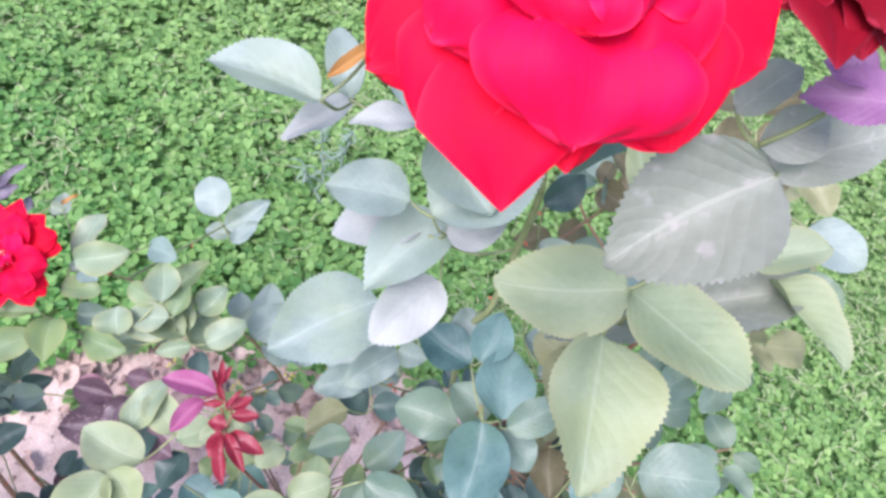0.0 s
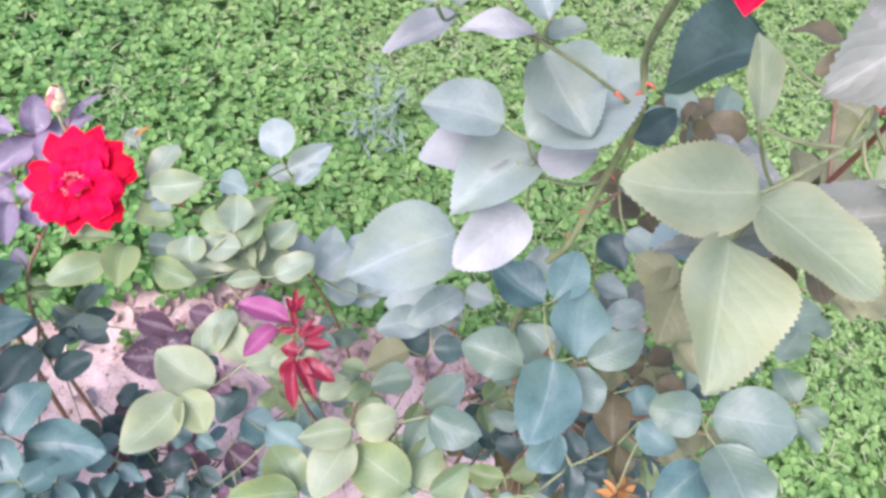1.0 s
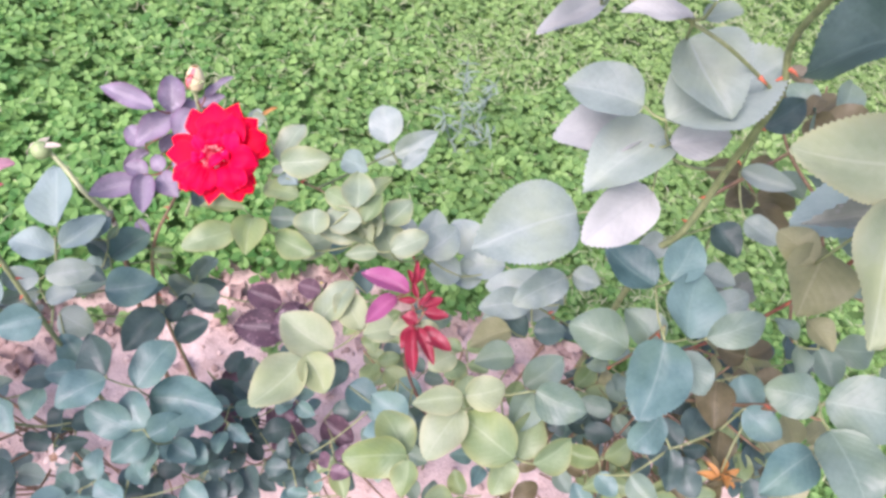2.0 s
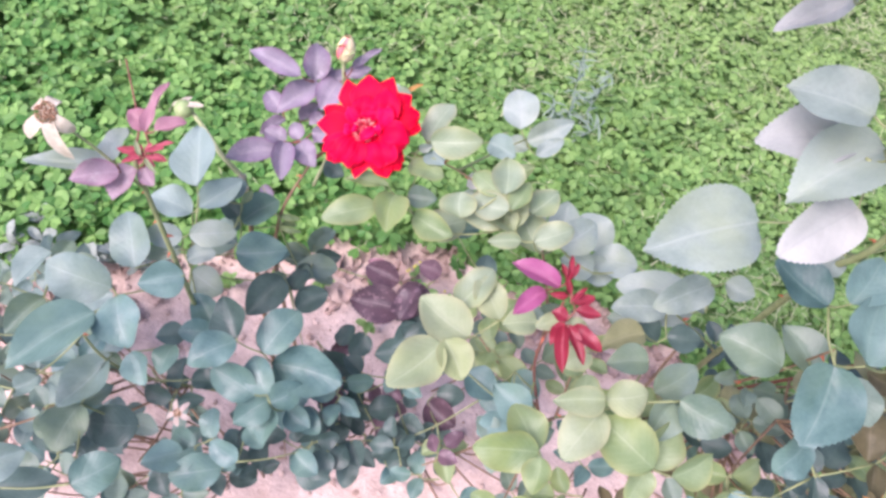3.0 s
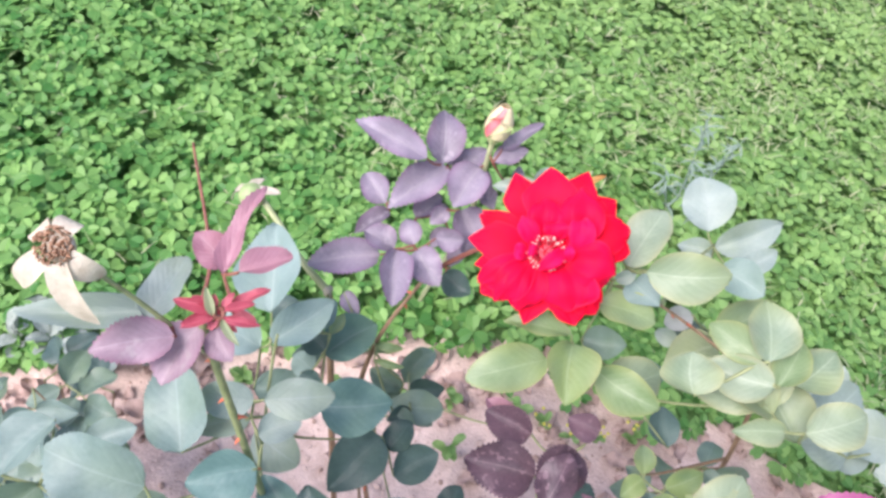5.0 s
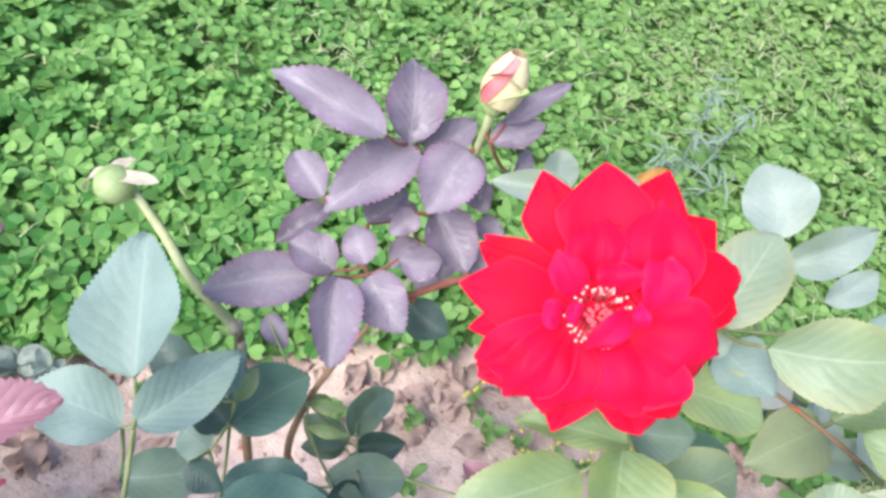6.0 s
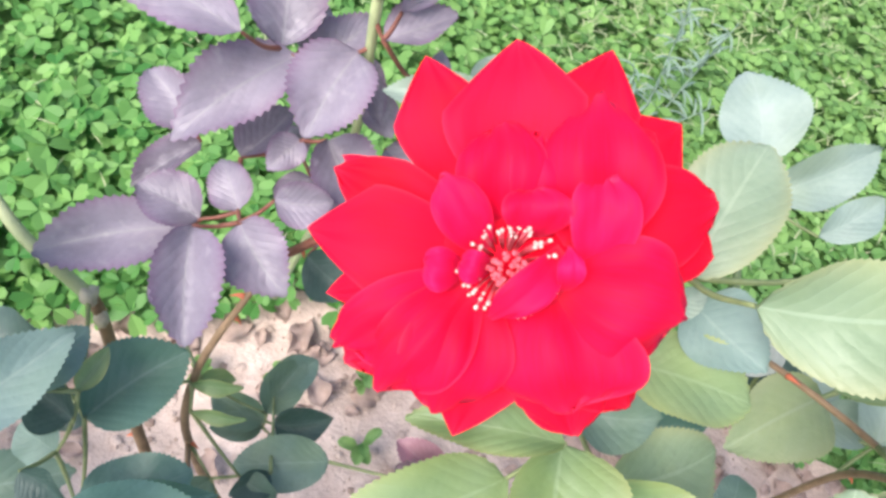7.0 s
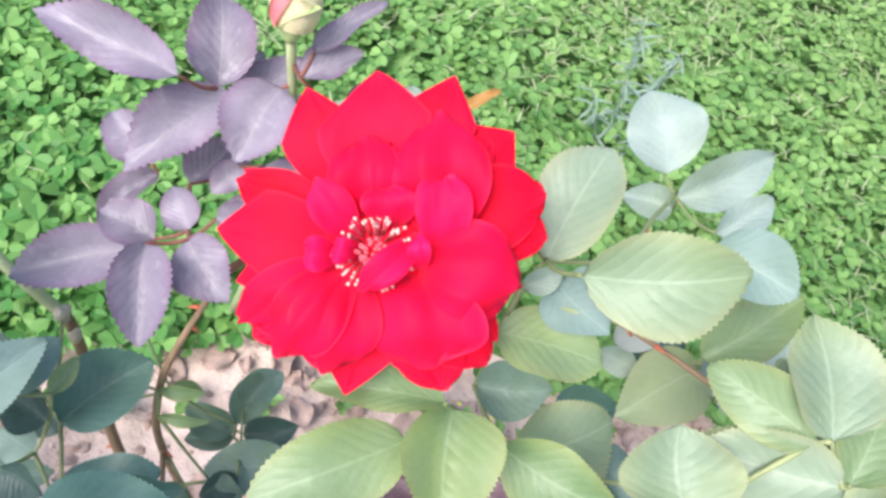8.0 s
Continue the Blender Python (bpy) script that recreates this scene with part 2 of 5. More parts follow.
ANTHER = plain("pale_anther", (0.74, 0.46, 0.42), (0.88, 0.78, 0.70), 700, 0.6)
DRY = plain("dried_sepal", (0.44, 0.385, 0.28), (0.70, 0.655, 0.53), 160, 0.75, thin=0.2)
DULL = plain("dull_dried_sepal", (0.34, 0.27, 0.23), (0.58, 0.50, 0.45), 160, 0.8, thin=0.2)
RUST = plain("brown_flower_centre", (0.34, 0.18, 0.10), (0.60, 0.38, 0.24), 500, 0.8, 0.002)
BUD = plain("cream_bud_petal", (0.78, 0.72, 0.40), (0.86, 0.76, 0.54), 90, 0.5, thin=0.2)
BUD_RED = plain("pink_bud_petal", (0.82, 0.10, 0.16), (0.86, 0.34, 0.32), 60, 0.5, thin=0.2)
SEPAL = plain("green_sepal", (0.28, 0.38, 0.14), (0.46, 0.54, 0.27), 150, 0.5)
HIP = plain("green_hip", (0.22, 0.32, 0.12), (0.36, 0.46, 0.22), 150, 0.4)
SOIL = plain("dry_pinkish_soil", (0.42, 0.315, 0.265), (0.77, 0.625, 0.545), 34, 0.95, 0.006, 0.1)
TURF = plain("shaded_turf", (0.08, 0.17, 0.050), (0.14, 0.26, 0.085), 60, 0.9, 0.01, 0.1)
CLOD = plain("soil_clod", (0.36, 0.26, 0.21), (0.64, 0.51, 0.44), 60, 0.95, 0.003, 0.1, island=True)
CLOVER = plain("clover_leaf", (0.070, 0.228, 0.048), (0.230, 0.435, 0.118), 5, 0.5, 0.0004, 0.3, thin=0.3, island=True, dry=(0.31, 0.435, 0.155))
GRASS = plain("pale_grass", (0.27, 0.39, 0.15), (0.53, 0.56, 0.34), 9, 0.6, 0.0004, 0.3, thin=0.3, island=True)
LITTER = plain("dry_leaf_litter", (0.17, 0.10, 0.075), (0.60, 0.46, 0.40), 90, 0.8, 0.001, 0.2, island=True)
WEED = plain("grey_weed", (0.17, 0.27, 0.19), (0.31, 0.40, 0.33), 200, 0.7, thin=0.2)
SEEDLING = plain("pale_seedling", (0.22, 0.29, 0.24), (0.39, 0.45, 0.40), 200, 0.7, thin=0.2)
CLOVER_WEED = plain("fresh_green_weed", (0.13, 0.30, 0.07), (0.30, 0.46, 0.17), 60, 0.5, thin=0.3)
PISTIL = plain("reddish_pistil", (0.60, 0.05, 0.09), (0.76, 0.20, 0.24), 500, 0.6)
HIP_STALK = plain("pale_green_stalk", (0.30, 0.36, 0.17), (0.47, 0.51, 0.29), 90, 0.5)
YELLOW = plain("yellow_weed_flower", (0.55, 0.50, 0.06), (0.70, 0.66, 0.15), 200, 0.6)


# ---- helpers for meshes ----
def mesh_of(name, verts, faces, material, smooth=True, uvs=None):
    me = bpy.data.meshes.new(name)
    me.from_pydata([tuple(v) for v in verts], [], faces)
    me.materials.append(material)
    if uvs is not None:
        lay = me.uv_layers.new(name="UVMap")
        for loop in me.loops:
            lay.data[loop.index].uv = uvs[loop.vertex_index]
    if smooth:
        me.polygons.foreach_set("use_smooth", [True] * len(me.polygons))
    me.update()
    return me


def hang(ob, parent, m=None):
    """Puts ob under parent at the world pose m."""
    ob.parent = parent
    ob.matrix_parent_inverse = WORLD[parent.name].inverted()
    ob.matrix_basis = m if m is not None else Matrix()
    WORLD[ob.name] = ob.matrix_basis.copy()
    return ob


WORLD = {}


def thing(name, x, y, z, label, category, group="", kind=""):
    ob = new(name)
    ob.empty_display_size = 0.05
    ob.matrix_world = pose(x, y, z)
    WORLD[ob.name] = ob.matrix_world.copy()
    return tagged(ob, label, category, group, kind)


def part(name, me, parent, m=None, label=""):
    return tagged(hang(new(name, me), parent, m), label)


def smooth_line(points, steps=6):
    """A Catmull-Rom curve through the points."""
    p = [Vector(q) for q in points]
    p = [2 * p[0] - p[1]] + p + [2 * p[-1] - p[-2]]
    out = []
    for i in range(1, len(p) - 2):
        a, b, c, d = p[i - 1:i + 3]
        for s in range(steps):
            t = s / steps
            out.append(0.5 * (2 * b + (c - a) * t + (2 * a - 5 * b + 4 * c - d) * t * t + (3 * b - a - 3 * c + d) * t ** 3))
    out.append(p[-2])
    return out


def tube(line, r0, r1, verts, faces, sides=6):
    """Adds a tapered tube along the line."""
    start = len(verts)
    n = len(line)
    ref = Vector((0.31, 0.87, 0.2)).normalized()
    for i, q in enumerate(line):
        d = (line[min(i + 1, n - 1)] - line[max(i - 1, 0)]).normalized()
        a = d.cross(ref)
        if a.length < 0.05:
            a = d.cross(Vector((1, 0, 0)))
        a.normalize()
        b = d.cross(a)
        r = r0 + (r1 - r0) * i / (n - 1)
        for k in range(sides):
            w = 2 * math.pi * k / sides
            verts.append(q + a * (r * math.cos(w)) + b * (r * math.sin(w)))
    for i in range(n - 1):
        for k in range(sides):
            j = (k + 1) % sides
            faces.append((start + i * sides + k, start + i * sides + j, start + (i + 1) * sides + j, start + (i + 1) * sides + k))
    faces.append(tuple(start + k for k in reversed(range(sides))))
    faces.append(tuple(start + (n - 1) * sides + k for k in range(sides)))


def leaf_mesh(name, material, belly, droop, fold, ripple, seed, teeth=26, bite=1.0):
    """A rose leaflet of unit length and width: ovate, toothed, folded along its midrib, drooping to its tip."""
    rnd = random.Random(seed)
    n = teeth * 2
    cols = (-1.0, -0.72, -0.36, 0.0, 0.36, 0.72, 1.0)
    ph, lean, twist = rnd.uniform(0, 6), rnd.uniform(-0.07, 0.07), rnd.uniform(-0.3, 0.3)
    verts, uvs, faces = [], [], []
    taper = 0.58 * (1 - belly) / belly
    peak = (belly ** 0.58) * ((1 - belly) ** taper)
    for i in range(n + 1):
        u = i / n
        w = 0.5 * (u ** 0.58) * ((1 - u) ** taper) / peak
        saw = bite * (0.013 if i % 2 else -0.009) * (1 if 0.08 < u < 0.97 else 0)
        bend = lean * math.sin(math.pi * u)
        for c in cols:
            x = c * (w + (saw if abs(c) > 0.9 else 0))
            y = u + (0.012 if abs(c) > 0.9 and i % 2 else 0)
            z = fold * abs(x) * (1 - 0.3 * u) + twist * x * u + droop * u * (1 - u) + 1.5 * ripple * math.sin(9 * u + ph + (2 if c > 0 else 0)) * abs(c) ** 1.5 + 0.0034 * math.sin(27 * (u - 0.375 * abs(c)) + ph) * min(1.0, 3 * abs(c)) * w * 2
            verts.append((x + bend, y, z))
            uvs.append((0.5 + 0.5 * c, u))
    k = len(cols)
    for i in range(n):
        for j in range(k - 1):
            faces.append((i * k + j, i * k + j + 1, (i + 1) * k + j + 1, (i + 1) * k + j))
    return mesh_of(name, verts, faces, material, True, uvs)


LEAF_SHAPES = {}


def leaf_shape(material):
    if material.name not in LEAF_SHAPES:
        slim = material in (P, V, R, K, N, X, Q, Z, J)
        LEAF_SHAPES[material.name] = [
            leaf_mesh("leaflet_blade", material, b, d, f, r, s, 17 if slim else 26, 2.0 if slim else 1.0)
            for s, (b, d, f, r) in enumerate([(0.40, 0.18, 0.50, 0.034), (0.44, 0.30, 0.34, 0.046), (0.39, 0.12, 0.66, 0.026), (0.46, 0.38, 0.24, 0.040), (0.43, -0.12, 0.58, 0.042)]
                                             if not slim else [(0.42, 0.14, 0.56, 0.040), (0.40, 0.26, 0.42, 0.052), (0.44, 0.06, 0.70, 0.036)])]
    return LEAF_SHAPES[material.name]


LEAF_RND = random.Random(7)
SIDE = Vector((0.04, -0.45, 0.9)).normalized()


def leaflet(parent, material, base, tip, width):
    """One leaflet from its base to its tip, its face turned up and a little to the path."""
    base, tip = Vector(base), Vector(tip)
    y = tip - base
    length = y.length
    y.normalize()
    loose = 0.6 if length > 0.047 else 1.0
    z = SIDE + Vector((LEAF_RND.uniform(-0.42, 0.42), LEAF_RND.uniform(-0.35, 0.42), 0)) * loose
    z = (z - y * z.dot(y)).normalized()
    x = y.cross(z)
    m = Matrix(((x.x, y.x, z.x, base.x), (x.y, y.y, z.y, base.y), (x.z, y.z, z.z, base.z), (0, 0, 0, 1)))
    m = m @ Matrix.Diagonal((width, length, (length + width) * 0.5, 1))
    return part("leaflet", LEAF_RND.choice(leaf_shape(material)), parent, m)


def cane(bush, points, r0, r1, material, thorns=0, seed=1, label=""):
    line = smooth_line(points, 7)
    verts, faces = [], []
    tube(line, r0, r1, verts, faces, 8)
    ob = part("cane", mesh_of("cane", verts, faces, material), bush, None, label)
    CANES.setdefault(bush.name, []).extend(line)
    rnd = random.Random(seed)
    for k in range(thorns):
        i = rnd.randrange(1, len(line) - 1)
        d = (line[i + 1] - line[i - 1]).normalized()
        out = d.cross(Vector((rnd.uniform(-1, 1), rnd.uniform(-1, 1), rnd.uniform(-0.4, 0.4))).normalized()).normalized()
        y = (out - d * 0.35).normalized()
        x = y.cross(d).normalized()
        z = x.cross(y)
        q = line[i] + out * (r0 + (r1 - r0) * i / len(line)) * 0.6
        s = rnd.uniform(0.004, 0.0065)
        m = Matrix(((x.x, y.x, z.x, q.x), (x.y, y.y, z.y, q.y), (x.z, y.z, z.z, q.z), (0, 0, 0, 1))) @ Matrix.Scale(s, 4)
        part("thorn", THORN_MESH, ob, m)
    return ob


CANES = {}


def thorn_mesh():
    verts, faces = [], []
    tube(smooth_line([(0, 0, 0), (0, 0.5, -0.05), (0, 1.0, -0.3)], 3), 0.28, 0.02, verts, faces, 5)
    return mesh_of("thorn", verts, faces, THORN)


THORN_MESH = thorn_mesh()


def spray(bush, rows, stalk=None):
    """A leaf or a group of leaves: thin stalks branch from the nearest cane to every leaflet's base."""
    bases = [Vector(r[1]) for r in rows]
    canes = CANES[bush.name]
    colours = [r[0] for r in rows]
    mat = stalk or (RED_STALK if colours.count(P) + colours.count(R) + colours.count(J) + colours.count(N) > len(rows) / 2 else STALK)
    joined = []
    left = list(range(len(bases)))
    while left:
        near = [min(((q - bases[i]).length * 1.7, i, k) for k, q in enumerate(canes)) for i in left]
        if joined:
            near += [min(((bases[k] - bases[i]).length, i, -1 - k) for k in joined) for i in left]
        _, i, k = min(near)
        q = canes[k] if k >= 0 else bases[-1 - k]
        b = bases[i]
        if (q - b).length < 0.002:
            q = b - Vector((0, 0, 0.004))
        mid = (q + b) / 2 - Vector((0, 0, 0.10 * (q - b).length))
        verts, faces = [], []
        tube(smooth_line([q, mid, b], 4), 0.0011, 0.0007, verts, faces, 5)
        ob = part("leaf_stalk", mesh_of("leaf_stalk", verts, faces, mat), bush)
        leaflet(ob, *rows[i])
        joined.append(i)
        left.remove(i)


FILL_RND = random.Random(21)


def undergrowth(bush, at, reach, count, materials, size):
    """Lower leaves inside the bush, in threes and fives on their own stalks."""
    rnd = FILL_RND
    made = 0
    while made < count:
        c = Vector(at) + Vector((rnd.gauss(0, reach[0]), rnd.gauss(0, reach[1]), rnd.gauss(0, reach[2])))
        if c.z < -0.02 or not in_bed(c.x, c.y + 0.03):
            continue
        out = rnd.uniform(0, 6.283)
        rows = []
        material = rnd.choice(materials)
        for k in range(rnd.choice((3, 5))):
            a = out + (0, 1.1, -1.1, 1.9, -1.9)[k] + rnd.uniform(-0.2, 0.2)
            back = (0, 0.010, 0.010, 0.026, 0.026)[k]
            b = c - Vector((math.cos(out), math.sin(out), 0)) * back
            le = size * rnd.uniform(0.75, 1.15) * (1.0 if k == 0 else 0.85)
            t = b + Vector((math.cos(a) * le, math.sin(a) * le, rnd.uniform(-0.3, 0.25) * le))
            rows.append((material, b + (t - b) * 0.08, t, le * rnd.uniform(0.6, 0.75)))
            made += 1
        foot = Vector(bush.matrix_basis.translation) * 0.6 + c * 0.4
        foot.z = -0.085
        if c.z > 0.22:
            foot = min((q for q in CANES[bush.name] if q.z < c.z - 0.01), key=lambda q: (q - c).length)
        verts, faces = [], []
        root = c - Vector((math.cos(out), math.sin(out), 0)) * 0.03
        line = smooth_line([foot, foot * 0.3 + root * 0.7 - Vector((0, 0, 0.25 * (root.z - foot.z))), root], 5)
        tube(line, 0.0017, 0.0009, verts, faces, 5)
        part("cane", mesh_of("cane", verts, faces, BARK), bush)
        kept = CANES[bush.name]
        CANES[bush.name] = line[-3:]
        spray(bush, rows)
        CANES[bush.name] = kept


def frame_at(at, facing, up):
    """A pose at a place whose z looks along facing and whose y lies nearest to up."""
    z = Vector(facing).normalized()
    y = (Vector(up) - z * Vector(up).dot(z)).normalized()
    x = y.cross(z)
    return Matrix(((x.x, y.x, z.x, at[0]), (x.y, y.y, z.y, at[1]), (x.z, y.z, z.z, at[2]), (0, 0, 0, 1)))


def petal(bx, by, tx, ty, width, point, layer, seed, dark=False):
    """A petal in the flower's own space, from its claw to its tip: it swells, rolls its rim back and is a little ruffled."""
    rnd = random.Random(seed)
    rows, cols = 18, 21
    low, belly, end, cup = {"back": (-0.004, 0.000, -0.005, 0.08), "outer": (-0.001, 0.0040, -0.002, 0.10), "middle": (0.000, 0.0100, 0.004, 0.05), "inner": (0.003, 0.0125, 0.0105, 0.36)}[layer]
    belly += rnd.uniform(-0.0015, 0.0015)
    verts, uvs, faces = [], [], []
    along = Vector((tx - bx, ty - by, 0))
    length = along.length
    along.normalize()
    side = Vector((-along.y, along.x, 0))
    ph, ph2, ph3 = rnd.uniform(0, 6), rnd.uniform(0, 6), rnd.uniform(0, 6)
    skew = rnd.uniform(-0.12, 0.12)
    broad = layer in ("back", "outer")
    curl = {"back": 0.05, "outer": 0.07, "middle": 0.11, "inner": 0.17}[layer]
    lean = rnd.uniform(-0.10, 0.10) * (0.6 if broad else 1.0)
    fold = rnd.uniform(-0.5, 0.5)
    for i in range(rows + 1):
        s = 1 - (1 - i / rows) ** 1.5
        h = low * (1 - s) ** 2 + 2 * s * (1 - s) * (2 * belly - 0.5 * (low + end)) + end * s * s
        if s < 0.58:
            w = 0.34 + 0.66 * math.sin(math.pi / 2 * s / 0.58)
        else:
            q = (s - 0.58) / 0.42
            q = min(1.0, q)
            w = (1 - q ** (2.6 if broad else 3.2)) ** (0.6 if broad else 0.5) * (1 - point) + (1 - q) ** (0.60 + 0.34 * point) * point
        for j in range(cols):
            v = 2 * j / (cols - 1) - 1
            half = width * 0.5 * w
            up = cup * half * (abs(v) ** 2.0) * (1 - 0.4 * s) + lean * half * v
            near = max(0.0, (max(abs(v), s if s > 0.6 else 0.0) - 0.66) / 0.34)
            up -= curl * half * near ** 2 * (0.4 + 0.6 * s)
            rim = max(abs(v) ** 3, s ** 4)
            ruffle = rim * width * (0.034 * math.sin(5.0 * v + ph + 3 * s) + 0.016 * math.sin(11 * v + ph2)) + 0.02 * width * math.sin(3 * v + ph3) * s
            crease = (0.012 if broad else 0.045) * width * math.sin((4.5 if broad else 5.5) * v + ph2 + 1.2 * math.sin(4 * s + ph3)) * math.sin(math.pi * min(1, s * 1.1))
            if not broad:
                crease += 0.10 * width * math.exp(-((v - fold) / 0.13) ** 2) * s * (1.1 - s)
            close = min(1.0, w / 0.45)
            wavy, still = [(0.0 if broad else 0.07 * math.sin(2.6 * k + ph3)) + 0.030 * math.sin(13 * k + ph) + 0.020 * math.sin(29 * k + ph2) for k in (v, 0.0)]
            jag = 1 + rim * (still + close * (wavy - still)) * (1 - 0.75 * point)
            notch = close * 0.045 * math.exp(-((v - fold * 0.8) / 0.10) ** 2) * s ** 6 * (1 - 0.8 * point)
            q2 = Vector((bx, by, 0)) + along * (length * s * (jag - notch) - 0.06 * length * s * v * v * (1 - point)) + side * (half * v + skew * width * s * s)
            verts.append((q2.x, q2.y, h + up + close * ruffle + crease))
            uvs.append((0.5 + 0.5 * v, s))
    for i in range(rows):
        for j in range(cols - 1):
            faces.append((i * cols + j, i * cols + j + 1, (i + 1) * cols + j + 1, (i + 1) * cols + j))
    return mesh_of("petal", verts, faces, SHADED_PETAL if dark else PETAL if broad else PINK_PETAL if layer == "inner" else ROSE_PETAL, True, uvs)


def ball(verts, faces, at, r, squash=1.0, rings=5, sides=8):
    start = len(verts)
    for i in range(rings + 1):
        a = math.pi * i / rings
        for k in range(sides):
            b = 2 * math.pi * k / sides
            verts.append(Vector(at) + Vector((r * math.sin(a) * math.cos(b), r * math.sin(a) * math.sin(b), squash * r * math.cos(a))))
    for i in range(rings):
        for k in range(sides):
            j = (k + 1) % sides
            faces.append((start + i * sides + k, start + (i + 1) * sides + k, start + (i + 1) * sides + j, start + i * sides + j))


def sepal_mesh(material, reflex, seed, name="sepal"):
    """A pointed sepal of unit length."""
    verts, uvs, faces = [], [], []
    n = 8
    rnd = random.Random(seed)
    tw = rnd.uniform(-0.2, 0.2)
    for i in range(n + 1):
        s = i / n
        w = 0.17 * (1 - s) ** 0.7 * (0.6 + 1.2 * s) + 0.01
        for v in (-1, -0.4, 0.4, 1):
            verts.append((v * w + tw * s * s, s * math.cos(reflex * s), s * math.sin(reflex * s) * -1 + 0.25 * w * v * v))
            uvs.append((0.5 + 0.5 * v, s))
    for i in range(n):
        for j in range(3):
            faces.append((i * 4 + j, i * 4 + j + 1, i * 4 + j + 5, i * 4 + j + 4))
    return mesh_of(name, verts, faces, material, True, uvs)


def rose(bush, at, facing, up, layers, label, seed, size=1.0, dark=False, heart=(0.0, 0.0)):
    """An open rose: a green calyx that carries petals in turns round a ring of stamens."""
    m = frame_at(at, facing, up) @ Matrix.Scale(size, 4)
    verts, faces = [], []
    tube([Vector((0, 0, -0.016)), Vector((0, 0, -0.011)), Vector((0, 0, -0.004)), Vector((0, 0, 0.001))], 0.0028, 0.0062, verts, faces, 10)
    head = part("flower", mesh_of("calyx", verts, faces, SEPAL), bush, m, label)
    for k in range(5):
        a = 72 * k + 20
        part("sepal", sepal_mesh(SEPAL, 0.6, k), head, m @ pose(0, 0, -0.004, -10, 0, a) @ Matrix.Scale(0.024, 4))
    k = 0
    for layer, petals in layers:
        for row in petals:
            k += 1
            part("petal", petal(*row, layer, seed * 100 + k, dark), head, m)
    rnd = random.Random(seed)
    verts, faces = [], []
    ball(verts, faces, (0, 0, 1.0), 0.066, 1.1, 3, 5)
    tube([Vector((0, 0, 0)), Vector((0.05, 0, 0.5)), Vector((0, 0, 1))], 0.035, 0.028, verts, faces, 3)
    stamen = mesh_of("stamen", verts, faces, ANTHER)
    stamen.materials.append(PISTIL)
    stamen.polygons.foreach_set("material_index", [0 if i < 15 else 1 for i in range(len(faces))])
    for k in range(104):
        a, r = rnd.uniform(0, 6.283), 0.0042 + 0.0042 * rnd.random()
        at_ = (heart[0] + 0.6 * r * math.cos(a), heart[1] + 0.6 * r * math.sin(a), 0.0030)
        part("stamen", stamen, head, m @ pose(*at_, 0, rnd.uniform(26, 48), math.degrees(a)) @ Matrix.Scale(0.0083 * rnd.uniform(0.8, 1.1), 4))
    verts, faces = [], []
    ball(verts, faces, (0.002, 0.004, 0.0), 0.0185, 0.20, 6, 18)
    part("flower_heart", mesh_of("flower_heart", verts, faces, PETAL, True, [(0.5, 0.5)] * len(verts)), head, m)
    verts, faces = [], []
    for k in range(46):
        a, r = rnd.uniform(0, 6.283), 0.0042 * rnd.random() ** 0.5
        ball(verts, faces, (heart[0] + r * math.cos(a), heart[1] + r * math.sin(a), 0.0085 + rnd.uniform(0, 0.0012)), 0.0008, 1.0, 3, 5)
    part("pistil", mesh_of("pistil", verts, faces, PISTIL), head, m, "reddish pistil")
    return head


# ---- ground: a bare bed inside a clover lawn, one sheet to the horizon ----
def bed_edge(x):
    """The y of the lawn's edge behind the bed."""
    if x < -0.25:
        e = 0.595 + 0.60 * (x + 0.25) - 0.01 * min(1.0, (-0.25 - x) / 0.15) - 0.05 * max(0.0, -0.65 - x) / 0.25
    elif x < 0.12:
        e = 0.595 + 0.015 * (x + 0.25) / 0.37
    else:
        e = 0.61 - 0.10 * ((x - 0.12) / 0.35) ** 2
    return e + 0.045 * math.exp(-((x + 0.43) / 0.12) ** 2) + 0.03 * math.exp(-((x - 0.05) / 0.13) ** 2) + 0.012 * math.sin(17 * x) + 0.010 * math.sin(41 * x + 1)


def in_bed(x, y):
    right = 0.50 + 0.25 * max(0.0, 0.45 - y) + 0.02 * math.sin(23 * y)
    return bed_edge(x) - 0.85 < y < bed_edge(x) and -1.75 + 0.03 * math.sin(31 * y) < x < right


def ground_height(x, y):
    if abs(x) > 3 or abs(y) > 4:
        return -0.06
    into = min(bed_edge(x) - y, y - bed_edge(x) + 0.85, x + 1.75, 0.50 + 0.25 * max(0.0, 0.45 - y) - x)
    if into > -0.03:
        n = noise.noise((x * 9, y * 9, 0.3)) * 0.012 + noise.noise((x * 38, y * 38, 1.7)) * 0.006 + noise.noise((x * 110, y * 110, 4.1)) * 0.0025
        k = min(1.0, max(0.0, (into + 0.03) / 0.07))
        return -0.058 - 0.020 * k * k * (3 - 2 * k) + n * (0.3 + 0.7 * k)
    return -0.058 + noise.noise((x * 6, y * 6, 2.0)) * 0.006


def spread(lo, hi, step, far):
    inner = list(np.arange(lo, hi, step))
    outer, d = [], step * 3
    while d < far:
        outer.append(d)
        d *= 1.55
    outer.append(far)
    return [lo - d for d in reversed(outer)] + inner + [hi + d for d in outer]


